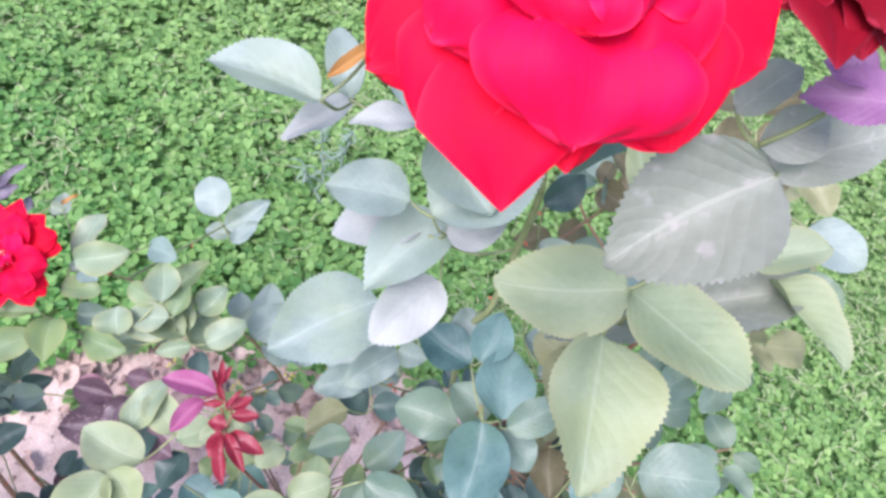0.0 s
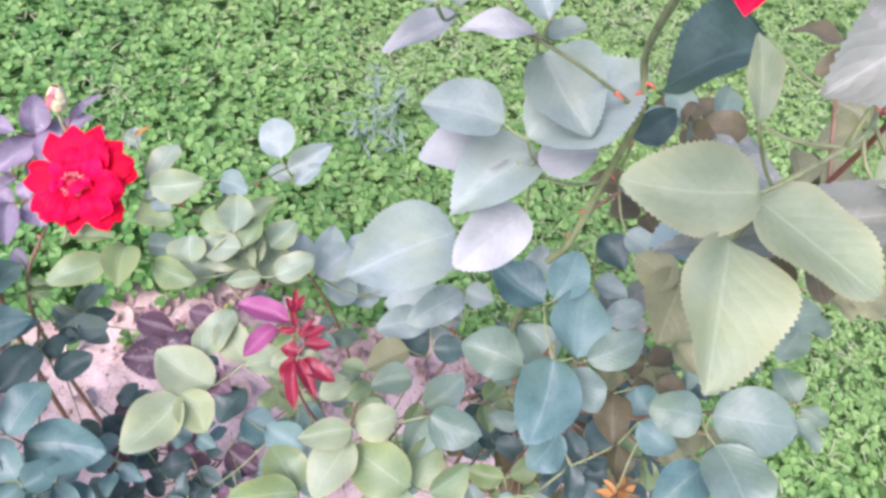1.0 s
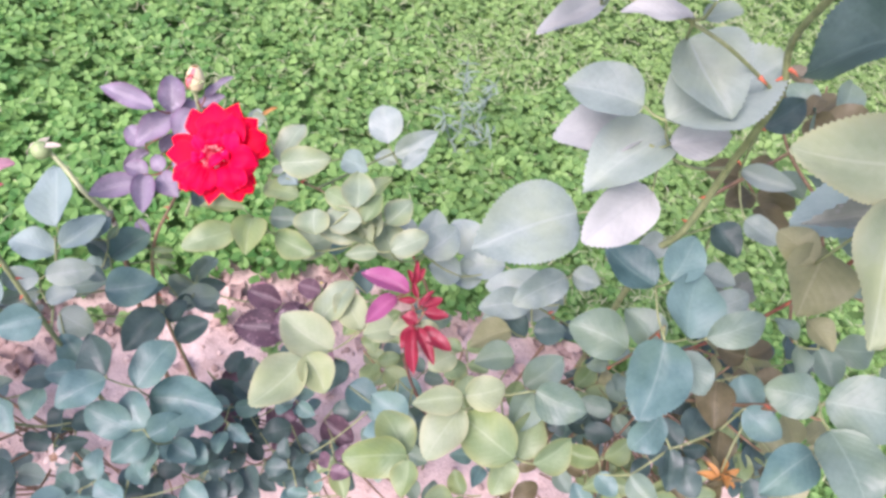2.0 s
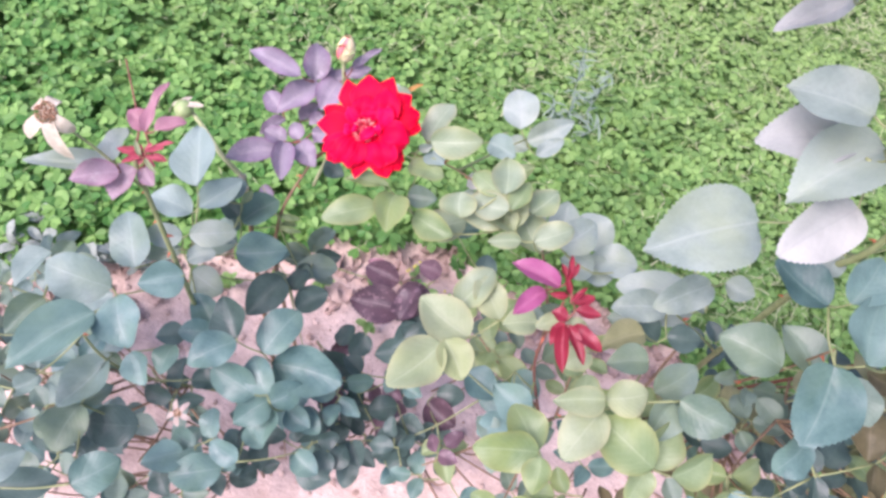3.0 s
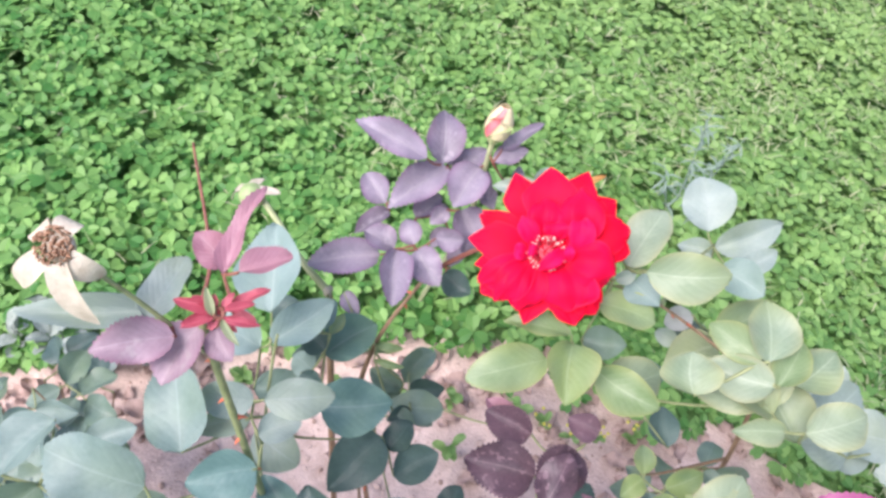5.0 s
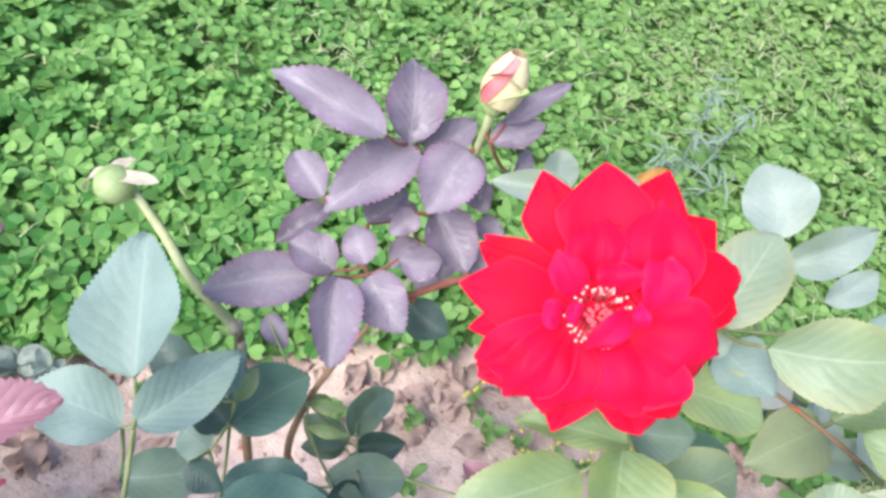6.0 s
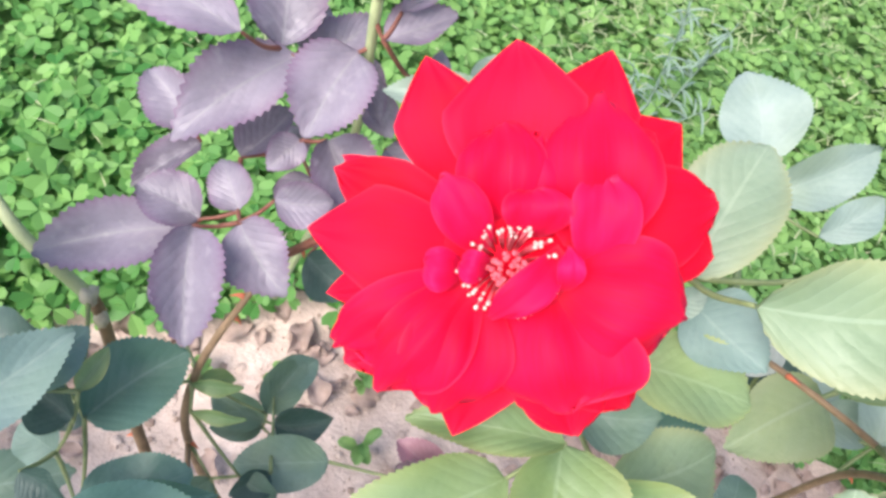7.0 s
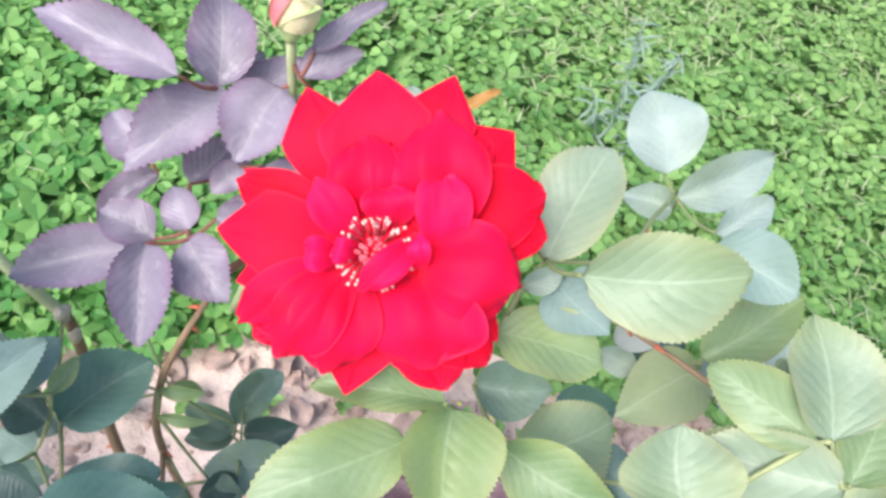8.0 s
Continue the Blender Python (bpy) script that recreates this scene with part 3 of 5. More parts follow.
def build_ground():
    xs, ys = spread(-1.85, 0.75, 0.011, 400), spread(-1.30, 0.75, 0.011, 400)
    verts = [(x, y, ground_height(x, y)) for y in ys for x in xs]
    w = len(xs)
    faces, slots = [], []
    for j in range(len(ys) - 1):
        for i in range(w - 1):
            faces.append((j * w + i, j * w + i + 1, (j + 1) * w + i + 1, (j + 1) * w + i))
            slots.append(0 if in_bed((xs[i] + xs[i + 1]) / 2, (ys[j] + ys[j + 1]) / 2) else 1)
    me = mesh_of("ground", verts, faces, SOIL)
    me.materials.append(TURF)
    me.polygons.foreach_set("material_index", slots)
    return tagged(new("ground", me), "bare dry pinkish soil bed within a green lawn", "ground", "", "structure")


build_ground()


def build_clover():
    """Trefoils on short stalks, thick near the bed and thinner far away."""
    rng = np.random.default_rng(5)
    shape = np.array([(0, 0.02, 0), (-0.36, 0.36, 0.10), (-0.47, 0.72, 0.09), (-0.27, 1.00, 0.03), (0, 0.83, -0.05), (0.27, 1.00, 0.03), (0.47, 0.72, 0.09), (0.36, 0.36, 0.10)])
    verts, faces = [], []
    count = 0
    near, far, thick = 1.6, 8.0, 4950
    inner = int(thick * math.pi * near ** 2)
    outer = int(thick * math.pi * near ** 4 * (near ** -2 - far ** -2))
    for k in range(inner + outer):
        u = rng.random()
        r = near * u ** 0.5 if k < inner else (near ** -2 - u * (near ** -2 - far ** -2)) ** -0.5
        a = rng.uniform(0, 6.2832)
        x, y = -0.1 + r * math.cos(a), 0.95 + r * math.sin(a)
        big = max(1.0, r / near) ** 1.5
        if in_bed(x - 0.004, y + 0.004 + 0.035 * rng.random() - 0.05 * rng.random() ** 3):
            if big > 1 or rng.random() > 0.13 * math.exp(-max(0.0, bed_edge(x) - y) / 0.03):
                continue
        patch = noise.noise((x * 3.1, y * 3.1, 7.7))
        right = min(1.0, max(0.0, (0.6 * x + 0.6 * (y - 0.8) + 0.10) * 1.3))
        size = (0.0180 - 0.0055 * right + 0.0025 * patch) * rng.uniform(0.65, 1.25) * big
        top = rng.random() ** 0.45
        z = -0.056 + (0.052 - 0.016 * right + 0.012 * patch) * top
        edge = bed_edge(x) - y
        if -0.05 < edge:
            z = -0.064 + (z + 0.064) * (0.35 + 0.45 * rng.random())
        turn = rng.uniform(0, 6.283)
        tilt = rng.normal(0, 0.27, 2)
        for k in range(3):
            a = turn + k * 2.094 + rng.normal(0, 0.12)
            ca, sa = math.cos(a), math.sin(a)
            px = shape[:, 0] * size * rng.uniform(0.85, 1.1)
            py = shape[:, 1] * size
            gx, gy = px * ca - py * sa, px * sa + py * ca
            gz = shape[:, 2] * size + tilt[0] * gx + tilt[1] * gy - 0.15 * py
            s = count
            verts.append(np.stack([x + gx, y + gy, z + gz], 1))
            faces.append((s, s + 4, s + 3, s + 2, s + 1))
            faces.append((s, s + 7, s + 6, s + 5, s + 4))
            count += 8
    verts = np.concatenate(verts)
    me = mesh_of("clover_lawn", verts.tolist(), faces, CLOVER, False)
    return tagged(new("clover_lawn", me), "dense green clover lawn with small three-part leaves", "clover lawn", "", "stuff")


build_clover()


def build_grass():
    """Short pale blades and clippings mixed into the clover, in patches."""
    rng = np.random.default_rng(9)
    verts, faces = [], []
    n = 0
    for _ in range(52000):
        x, y = rng.normal(-0.1, 1.0), rng.normal(1.0, 0.85)
        if in_bed(x, y - 0.02):
            continue
        patch = noise.noise((x * 3.1, y * 3.1, 7.7)) + 0.55 * noise.noise((x * 9, y * 9, 1.2))
        right = min(1.0, max(0.0, (0.6 * x + 0.6 * (y - 0.8) + 0.10) * 1.3))
        if rng.random() > 0.07 + 0.50 * right + 1.1 * max(0, -patch - 0.12):
            continue
        a, le = rng.uniform(0, 6.283), rng.uniform(0.012, 0.032)
        ca, sa = math.cos(a), math.sin(a)
        w = rng.uniform(0.0007, 0.0014)
        z = -0.035 + rng.uniform(0, 0.03)
        up = rng.uniform(0.1, 0.7)
        for s, k in ((0, 1.0), (0.55, 0.8), (1.0, 0.1)):
            cx, cy, cz = x + ca * le * s, y + sa * le * s, z + le * up * s - le * 0.35 * s * s
            verts += [(cx - sa * w * k, cy + ca * w * k, cz), (cx + sa * w * k, cy - ca * w * k, cz)]
        faces += [(n, n + 1, n + 3, n + 2), (n + 2, n + 3, n + 5, n + 4)]
        n += 6
    return tagged(new("grass", mesh_of("grass", verts, faces, GRASS, False)), "short pale grass blades and clippings among clover", "grass", "", "stuff")


build_grass()


def build_clods():
    rnd = random.Random(3)
    verts, faces = [], []
    for _ in range(5200):
        x, y = rnd.uniform(-1.0, 0.5), rnd.uniform(-0.2, 0.6)
        if not in_bed(x, y):
            continue
        r = 0.0014 + 0.006 * rnd.random() ** 5
        at = Vector((x, y, ground_height(x, y) + 0.25 * r))
        s = len(verts)
        ball(verts, faces, at, r, rnd.uniform(0.5, 0.8), 3, 6)
        for i in range(s, len(verts)):
            d = verts[i] - at
            verts[i] = at + d * (1 + 0.45 * noise.noise(verts[i] * 400))
    return tagged(new("soil_crumbs", mesh_of("soil_crumbs", verts, faces, CLOD, False)), "dry pinkish soil crumbs lying on the bed", "soil crumbs", "", "stuff")


build_clods()

# ---- rose bushes ----
bush_a = thing("rose_bush", 0.13, 0.42, -0.078, "tall rose bush with pale green leaves and large red roses", "rose bush", "rose bushes in the bed")
bush_b = thing("rose_bush", -0.20, 0.34, -0.078, "rose bush with an open red rose, purple and light green leaves", "rose bush", "rose bushes in the bed")
bush_c = thing("rose_bush", -0.35, 0.16, -0.078, "rose bush with blue-green leaves, red young shoot and withered flowers", "rose bush", "rose bushes in the bed")
bush_d = thing("rose_bush", -0.74, 0.05, -0.078, "small rose bush with blue-green leaves on a thin cane", "rose bush", "rose bushes in the bed")

cane(bush_a, [(0.14, 0.46, -0.085), (0.14, 0.45, 0.2), (0.118, 0.369, 0.544), (0.126, 0.357, 0.620), (0.127, 0.359, 0.693), (0.124, 0.347, 0.769), (0.109, 0.332, 0.821), (0.092, 0.182, 0.984)], 0.0036, 0.0018, STALK, 22, 1, "green cane with red thorns")
cane(bush_a, [(0.145, 0.45, 0.0), (0.2, 0.36, 0.35), (0.24, 0.285, 0.55), (0.255, 0.262, 0.60)], 0.0023, 0.0011, BARK, 6, 2)
cane(bush_a, [(0.145, 0.45, 0.1), (0.24, 0.40, 0.5), (0.235, 0.345, 0.79), (0.215, 0.325, 0.835)], 0.0023, 0.0012, RED_STALK, 6, 3)
cane(bush_a, [(0.14, 0.445, 0.15), (0.15, 0.36, 0.4), (0.143, 0.305, 0.57)], 0.0020, 0.0010, BARK, 6, 4)
cane(bush_a, [(0.138, 0.43, 0.3), (0.09, 0.39, 0.38), (0.05, 0.362, 0.435)], 0.0014, 0.0010, STALK, 2, 5)
cane(bush_a, [(0.127, 0.359, 0.693), (0.10, 0.335, 0.705), (0.07, 0.33, 0.715)], 0.0012, 0.0010, STALK, 1, 20)
cane(bush_a, [(0.124, 0.347, 0.769), (0.08, 0.315, 0.81), (0.05, 0.312, 0.82)], 0.0012, 0.0010, STALK, 1, 21)
cane(bush_a, [(0.215, 0.325, 0.835), (0.196, 0.280, 0.850), (0.160, 0.231, 0.857)], 0.0014, 0.0010, STALK, 1, 32)
cane(bush_b, [(-0.352, 0.352, 0.34), (-0.343, 0.397, 0.41), (-0.338, 0.396, 0.507)], 0.0020, 0.0019, HIP_STALK, 1, 30)
cane(bush_b, [(-0.33, 0.27, -0.085), (-0.365, 0.285, 0.2), (-0.362, 0.30, 0.33), (-0.345, 0.345, 0.40)], 0.0032, 0.0014, BARK, 8, 6, "brown thorny cane")
cane(bush_b, [(-0.345, 0.345, 0.40), (-0.31, 0.352, 0.455), (-0.272, 0.332, 0.515)], 0.0020, 0.0016, RED_STALK, 2, 7)
cane(bush_b, [(-0.03, 0.44, -0.085), (-0.044, 0.425, 0.165), (-0.085, 0.40, 0.36), (-0.115, 0.365, 0.45), (-0.19, 0.368, 0.47), (-0.235, 0.352, 0.482)], 0.0026, 0.0006, BARK, 5, 8)
cane(bush_b, [(0.0, 0.33, -0.085), (0.0, 0.29, 0.2), (0.02, 0.24, 0.40), (0.05, 0.245, 0.465)], 0.0020, 0.0008, STALK, 4, 9)
cane(bush_b, [(0.0, 0.285, 0.22), (-0.04, 0.262, 0.40), (-0.044, 0.257, 0.53)], 0.0019, 0.0010, RED_STALK, 2, 10)
cane(bush_b, [(-0.19, 0.368, 0.47), (-0.18, 0.45, 0.42), (-0.165, 0.51, 0.392)], 0.0016, 0.0010, STALK, 1, 11)
cane(bush_c, [(-0.35, 0.16, -0.085), (-0.35, 0.155, 0.2), (-0.354, 0.154, 0.417), (-0.37, 0.163, 0.55), (-0.374, 0.168, 0.582)], 0.0030, 0.0016, STALK, 10, 12)
cane(bush_c, [(-0.37, 0.25, -0.085), (-0.385, 0.27, 0.2), (-0.405, 0.30, 0.34), (-0.41, 0.305, 0.365)], 0.0034, 0.0027, BARK, 5, 13)
cane(bush_c, [(-0.41, 0.304, 0.366), (-0.44, 0.308, 0.383), (-0.462, 0.316, 0.396), (-0.484, 0.322, 0.409)], 0.0030, 0.0024, HIP_STALK, 0, 14, "light green flower stalk")
cane(bush_c, [(-0.35, 0.156, 0.1), (-0.30, 0.14, 0.25), (-0.27, 0.137, 0.335)], 0.0020, 0.0010, BARK, 4, 15)
cane(bush_c, [(-0.35, 0.156, 0.12), (-0.40, 0.08, 0.30), (-0.43, 0.08, 0.42)], 0.0020, 0.0010, STALK, 4, 16)
cane(bush_c, [(-0.354, 0.155, 0.40), (-0.385, 0.21, 0.42), (-0.39, 0.225, 0.44)], 0.0012, 0.0009, STALK, 0, 17)
cane(bush_c, [(-0.368, 0.162, 0.54), (-0.392, 0.152, 0.585), (-0.412, 0.145, 0.61)], 0.0012, 0.0010, STALK, 0, 18)
cane(bush_d, [(-0.74, 0.05, -0.085), (-0.70, 0.04, 0.15), (-0.60, 0.035, 0.40)], 0.0029, 0.0010, BARK, 5, 19)

cane(bush_c, [(-0.374, 0.168, 0.575), (-0.385, 0.188, 0.583), (-0.422, 0.223, 0.600)], 0.0011, 0.0006, RED_STALK, 0, 31, "thin brown dead shoot")

# ---- leaves ----
spray(bush_a, [
    (G, (0.055, 0.324, 0.748), (0.006, 0.318, 0.746), 0.035),
    (W, (0.066, 0.345, 0.709), (0.011, 0.322, 0.699), 0.037),
    (G, (0.079, 0.343, 0.715), (0.043, 0.292, 0.692), 0.046),
    (G, (0.047, 0.329, 0.628), (-0.013, 0.274, 0.611), 0.060),
    (W, (0.085, 0.320, 0.686), (0.055, 0.274, 0.668), 0.039),
    (G, (0.070, 0.316, 0.750), (0.121, 0.367, 0.781), 0.055),
    (W, (0.080, 0.327, 0.724), (0.113, 0.342, 0.734), 0.025)])
spray(bush_a, [
    (W, (0.012, 0.343, 0.793), (-0.017, 0.310, 0.781), 0.017),
    (G, (0.010, 0.290, 0.836), (-0.042, 0.285, 0.843), 0.030),
    (Q, (0.027, 0.314, 0.855), (0.011, 0.293, 0.846), 0.007)])
spray(bush_a, [
    (G, (0.060, 0.283, 0.852), (0.034, 0.306, 0.866), 0.022),
    (G, (0.017, 0.312, 0.821), (0.001, 0.340, 0.838), 0.019),
    (W, (0.057, 0.307, 0.824), (0.022, 0.296, 0.822), 0.014),
    (G, (0.060, 0.305, 0.827), (0.077, 0.316, 0.832), 0.013),
    (G, (0.062, 0.344, 0.787), (0.101, 0.312, 0.772), 0.044)])
spray(bush_a, [
    (D, (0.165, 0.350, 0.830), (0.131, 0.357, 0.779), 0.058)])
spray(bush_a, [
    (S, (0.141, 0.167, 0.973), (0.116, 0.151, 0.951), 0.027),
    (U, (0.200, 0.295, 0.788), (0.144, 0.261, 0.762), 0.036),
    (Y, (0.159, 0.284, 0.836), (0.148, 0.320, 0.854), 0.014)])
spray(bush_a, [
    (Y, (0.153, 0.226, 0.853), (0.104, 0.215, 0.847), 0.034),
    (Y, (0.158, 0.236, 0.840), (0.207, 0.210, 0.839), 0.036),
    (Y, (0.150, 0.213, 0.838), (0.154, 0.156, 0.822), 0.044),
    (S, (0.240, 0.277, 0.828), (0.137, 0.235, 0.791), 0.029)])
spray(bush_a, [
    (O, (0.164, 0.254, 0.762), (0.160, 0.218, 0.748), 0.036),
    (O, (0.159, 0.242, 0.763), (0.138, 0.253, 0.764), 0.020),
    (O, (0.177, 0.239, 0.723), (0.193, 0.226, 0.722), 0.017)])
spray(bush_a, [
    (Y, (0.208, 0.270, 0.838), (0.238, 0.281, 0.852), 0.021),
    (Y, (0.220, 0.271, 0.832), (0.255, 0.240, 0.828), 0.024),
    (Y, (0.220, 0.284, 0.825), (0.216, 0.261, 0.810), 0.022),
    (G, (0.251, 0.327, 0.816), (0.278, 0.311, 0.817), 0.026)])
spray(bush_a, [
    (S, (0.183, 0.271, 0.889), (0.224, 0.282, 0.913), 0.026),
    (S, (0.176, 0.263, 0.904), (0.198, 0.278, 0.914), 0.020),
    (X, (0.206, 0.261, 0.936), (0.177, 0.262, 0.928), 0.018),
    (X, (0.195, 0.265, 0.938), (0.180, 0.270, 0.937), 0.016),
    (S, (0.163, 0.263, 0.914), (0.179, 0.279, 0.928), 0.016)])
spray(bush_a, [
    (M, (0.236, 0.257, 0.628), (0.203, 0.254, 0.621), 0.032),
    (M, (0.254, 0.277, 0.600), (0.307, 0.281, 0.615), 0.046),
    (M, (0.257, 0.254, 0.604), (0.286, 0.210, 0.604), 0.046),
    (B, (0.264, 0.252, 0.571), (0.238, 0.213, 0.555), 0.032)])
spray(bush_a, [
    (B, (0.126, 0.329, 0.581), (0.080, 0.345, 0.584), 0.036),
    (B, (0.130, 0.319, 0.606), (0.136, 0.356, 0.621), 0.031),
    (B, (0.155, 0.286, 0.594), (0.148, 0.336, 0.610), 0.044),
    (M, (0.133, 0.311, 0.510), (0.080, 0.313, 0.507), 0.042),
    (M, (0.154, 0.317, 0.517), (0.119, 0.340, 0.521), 0.035),
    (B, (0.146, 0.293, 0.569), (0.146, 0.230, 0.552), 0.048),
    (M, (0.152, 0.257, 0.645), (0.182, 0.281, 0.658), 0.023),
    (M, (0.165, 0.303, 0.547), (0.192, 0.278, 0.543), 0.030)])
spray(bush_a, [
    (B, (0.182, 0.284, 0.474), (0.166, 0.248, 0.464), 0.035),
    (B, (0.228, 0.288, 0.531), (0.258, 0.274, 0.534), 0.026),
    (B, (0.231, 0.334, 0.502), (0.254, 0.308, 0.499), 0.030),
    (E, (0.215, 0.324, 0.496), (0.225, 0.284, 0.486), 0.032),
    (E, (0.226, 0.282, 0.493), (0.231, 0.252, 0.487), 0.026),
    (B, (0.259, 0.267, 0.519), (0.268, 0.238, 0.523), 0.028),
    (D, (0.201, 0.266, 0.458), (0.208, 0.231, 0.452), 0.020),
    (D, (0.214, 0.258, 0.453), (0.232, 0.236, 0.452), 0.024),
    (M, (0.178, 0.236, 0.442), (0.206, 0.221, 0.443), 0.025),
    (B, (0.155, 0.234, 0.420), (0.176, 0.222, 0.420), 0.020)])
spray(bush_a, [
    (D, (0.152, 0.388, 0.607), (0.176, 0.369, 0.602), 0.026),
    (G, (0.159, 0.362, 0.650), (0.185, 0.352, 0.650), 0.021),
    (G, (0.167, 0.388, 0.547), (0.196, 0.385, 0.550), 0.021),
    (G, (0.119, 0.365, 0.597), (0.104, 0.347, 0.589), 0.022),
    (G, (0.186, 0.365, 0.534), (0.211, 0.385, 0.545), 0.025),
    (G, (0.143, 0.388, 0.668), (0.182, 0.386, 0.673), 0.017),
    (D, (0.135, 0.381, 0.717), (0.155, 0.404, 0.731), 0.023)])
spray(bush_a, [
    (G, (0.067, 0.381, 0.474), (0.030, 0.338, 0.461), 0.034),
    (G, (0.047, 0.370, 0.423), (0.000, 0.345, 0.417), 0.032),
    (G, (0.068, 0.359, 0.513), (0.094, 0.359, 0.514), 0.022),
    (G, (-0.011, 0.402, 0.389), (-0.047, 0.385, 0.386), 0.033),
    (G, (0.076, 0.368, 0.449), (0.052, 0.371, 0.449), 0.020),
    (D, (0.054, 0.343, 0.402), (0.024, 0.357, 0.406), 0.028),
    (D, (0.059, 0.347, 0.412), (0.089, 0.360, 0.416), 0.028),
    (O, (0.037, 0.334, 0.421), (0.007, 0.302, 0.414), 0.031)])
spray(bush_b, [
    (Y, (0.021, 0.220, 0.489), (-0.015, 0.198, 0.486), 0.024),
    (Y, (0.021, 0.224, 0.482), (0.050, 0.245, 0.486), 0.030),
    (Y, (0.023, 0.214, 0.481), (0.012, 0.165, 0.473), 0.036),
    (M, (0.070, 0.293, 0.402), (0.095, 0.333, 0.413), 0.034),
    (M, (0.075, 0.254, 0.483), (0.120, 0.253, 0.485), 0.036),
    (M, (0.075, 0.261, 0.464), (0.069, 0.222, 0.455), 0.031)])
spray(bush_b, [
    (L, (0.078, 0.197, 0.469), (0.026, 0.212, 0.471), 0.044),
    (L, (0.082, 0.205, 0.450), (0.085, 0.249, 0.459), 0.033),
    (L, (0.095, 0.202, 0.462), (0.117, 0.234, 0.469), 0.030),
    (L, (0.076, 0.199, 0.459), (0.072, 0.167, 0.454), 0.027)])
spray(bush_b, [
    (L, (-0.005, 0.176, 0.428), (-0.040, 0.201, 0.434), 0.036),
    (L, (-0.004, 0.174, 0.437), (-0.053, 0.149, 0.437), 0.038),
    (L, (-0.001, 0.168, 0.444), (0.005, 0.139, 0.440), 0.025),
    (B, (-0.022, 0.227, 0.362), (-0.064, 0.236, 0.367), 0.036),
    (M, (0.050, 0.305, 0.428), (0.017, 0.284, 0.423), 0.030),
    (B, (-0.095, 0.249, 0.330), (-0.055, 0.242, 0.326), 0.034)])
spray(bush_b, [
    (Y, (-0.116, 0.202, 0.469), (-0.137, 0.149, 0.464), 0.041),
    (Y, (-0.115, 0.205, 0.473), (-0.086, 0.184, 0.465), 0.031),
    (Y, (-0.099, 0.222, 0.463), (-0.152, 0.229, 0.473), 0.040),
    (H, (-0.121, 0.239, 0.468), (-0.110, 0.285, 0.477), 0.031),
    (Y, (-0.084, 0.249, 0.467), (-0.118, 0.272, 0.477), 0.028),
    (Y, (-0.055, 0.259, 0.476), (-0.080, 0.242, 0.474), 0.026),
    (Y, (-0.001, 0.274, 0.445), (-0.018, 0.252, 0.441), 0.024)])
spray(bush_b, [
    (H, (-0.130, 0.332, 0.519), (-0.145, 0.364, 0.526), 0.030),
    (L, (-0.134, 0.330, 0.518), (-0.166, 0.340, 0.514), 0.020),
    (H, (-0.121, 0.324, 0.512), (-0.158, 0.322, 0.503), 0.026),
    (H, (-0.156, 0.301, 0.500), (-0.167, 0.322, 0.507), 0.034),
    (L, (-0.119, 0.326, 0.511), (-0.117, 0.355, 0.520), 0.020)])
spray(bush_b, [
    (H, (-0.110, 0.324, 0.488), (-0.156, 0.322, 0.495), 0.032),
    (H, (-0.110, 0.329, 0.487), (-0.140, 0.362, 0.502), 0.031),
    (G, (-0.109, 0.417, 0.365), (-0.118, 0.445, 0.375), 0.026),
    (G, (-0.077, 0.417, 0.374), (-0.088, 0.459, 0.389), 0.034),
    (G, (-0.108, 0.413, 0.370), (-0.073, 0.428, 0.371), 0.022),
    (H, (-0.198, 0.321, 0.420), (-0.165, 0.354, 0.422), 0.035),
    (G, (-0.026, 0.442, 0.363), (-0.069, 0.464, 0.373), 0.040)])
spray(bush_b, [
    (G, (-0.175, 0.513, 0.399), (-0.201, 0.551, 0.416), 0.042),
    (G, (-0.163, 0.507, 0.391), (-0.126, 0.546, 0.414), 0.029),
    (G, (-0.143, 0.480, 0.409), (-0.124, 0.506, 0.423), 0.018),
    (G, (-0.160, 0.513, 0.375), (-0.190, 0.510, 0.371), 0.021)])
spray(bush_b, [
    (H, (-0.221, 0.355, 0.505), (-0.217, 0.396, 0.521), 0.028),
    (H, (-0.211, 0.340, 0.528), (-0.169, 0.357, 0.539), 0.029),
    (U, (-0.172, 0.387, 0.506), (-0.143, 0.380, 0.511), 0.024),
    (L, (-0.225, 0.330, 0.493), (-0.191, 0.335, 0.496), 0.025),
    (Q, (-0.272, 0.409, 0.493), (-0.262, 0.422, 0.498), 0.005),
    (G, (-0.224, 0.345, 0.501), (-0.214, 0.355, 0.505), 0.009)])
spray(bush_b, [
    (Y, (-0.144, 0.382, 0.443), (-0.167, 0.351, 0.432), 0.030),
    (L, (-0.151, 0.373, 0.463), (-0.127, 0.407, 0.480), 0.023)])
spray(bush_b, [
    (L, (-0.230, 0.304, 0.487), (-0.269, 0.290, 0.486), 0.014),
    (L, (-0.236, 0.296, 0.461), (-0.272, 0.257, 0.459), 0.029),
    (L, (-0.227, 0.310, 0.470), (-0.213, 0.273, 0.465), 0.032),
    (L, (-0.206, 0.313, 0.450), (-0.162, 0.309, 0.454), 0.028),
    (M, (-0.223, 0.331, 0.445), (-0.196, 0.342, 0.448), 0.022),
    (B, (-0.183, 0.369, 0.376), (-0.155, 0.380, 0.382), 0.025),
    (D, (-0.125, 0.356, 0.329), (-0.141, 0.384, 0.333), 0.024)])
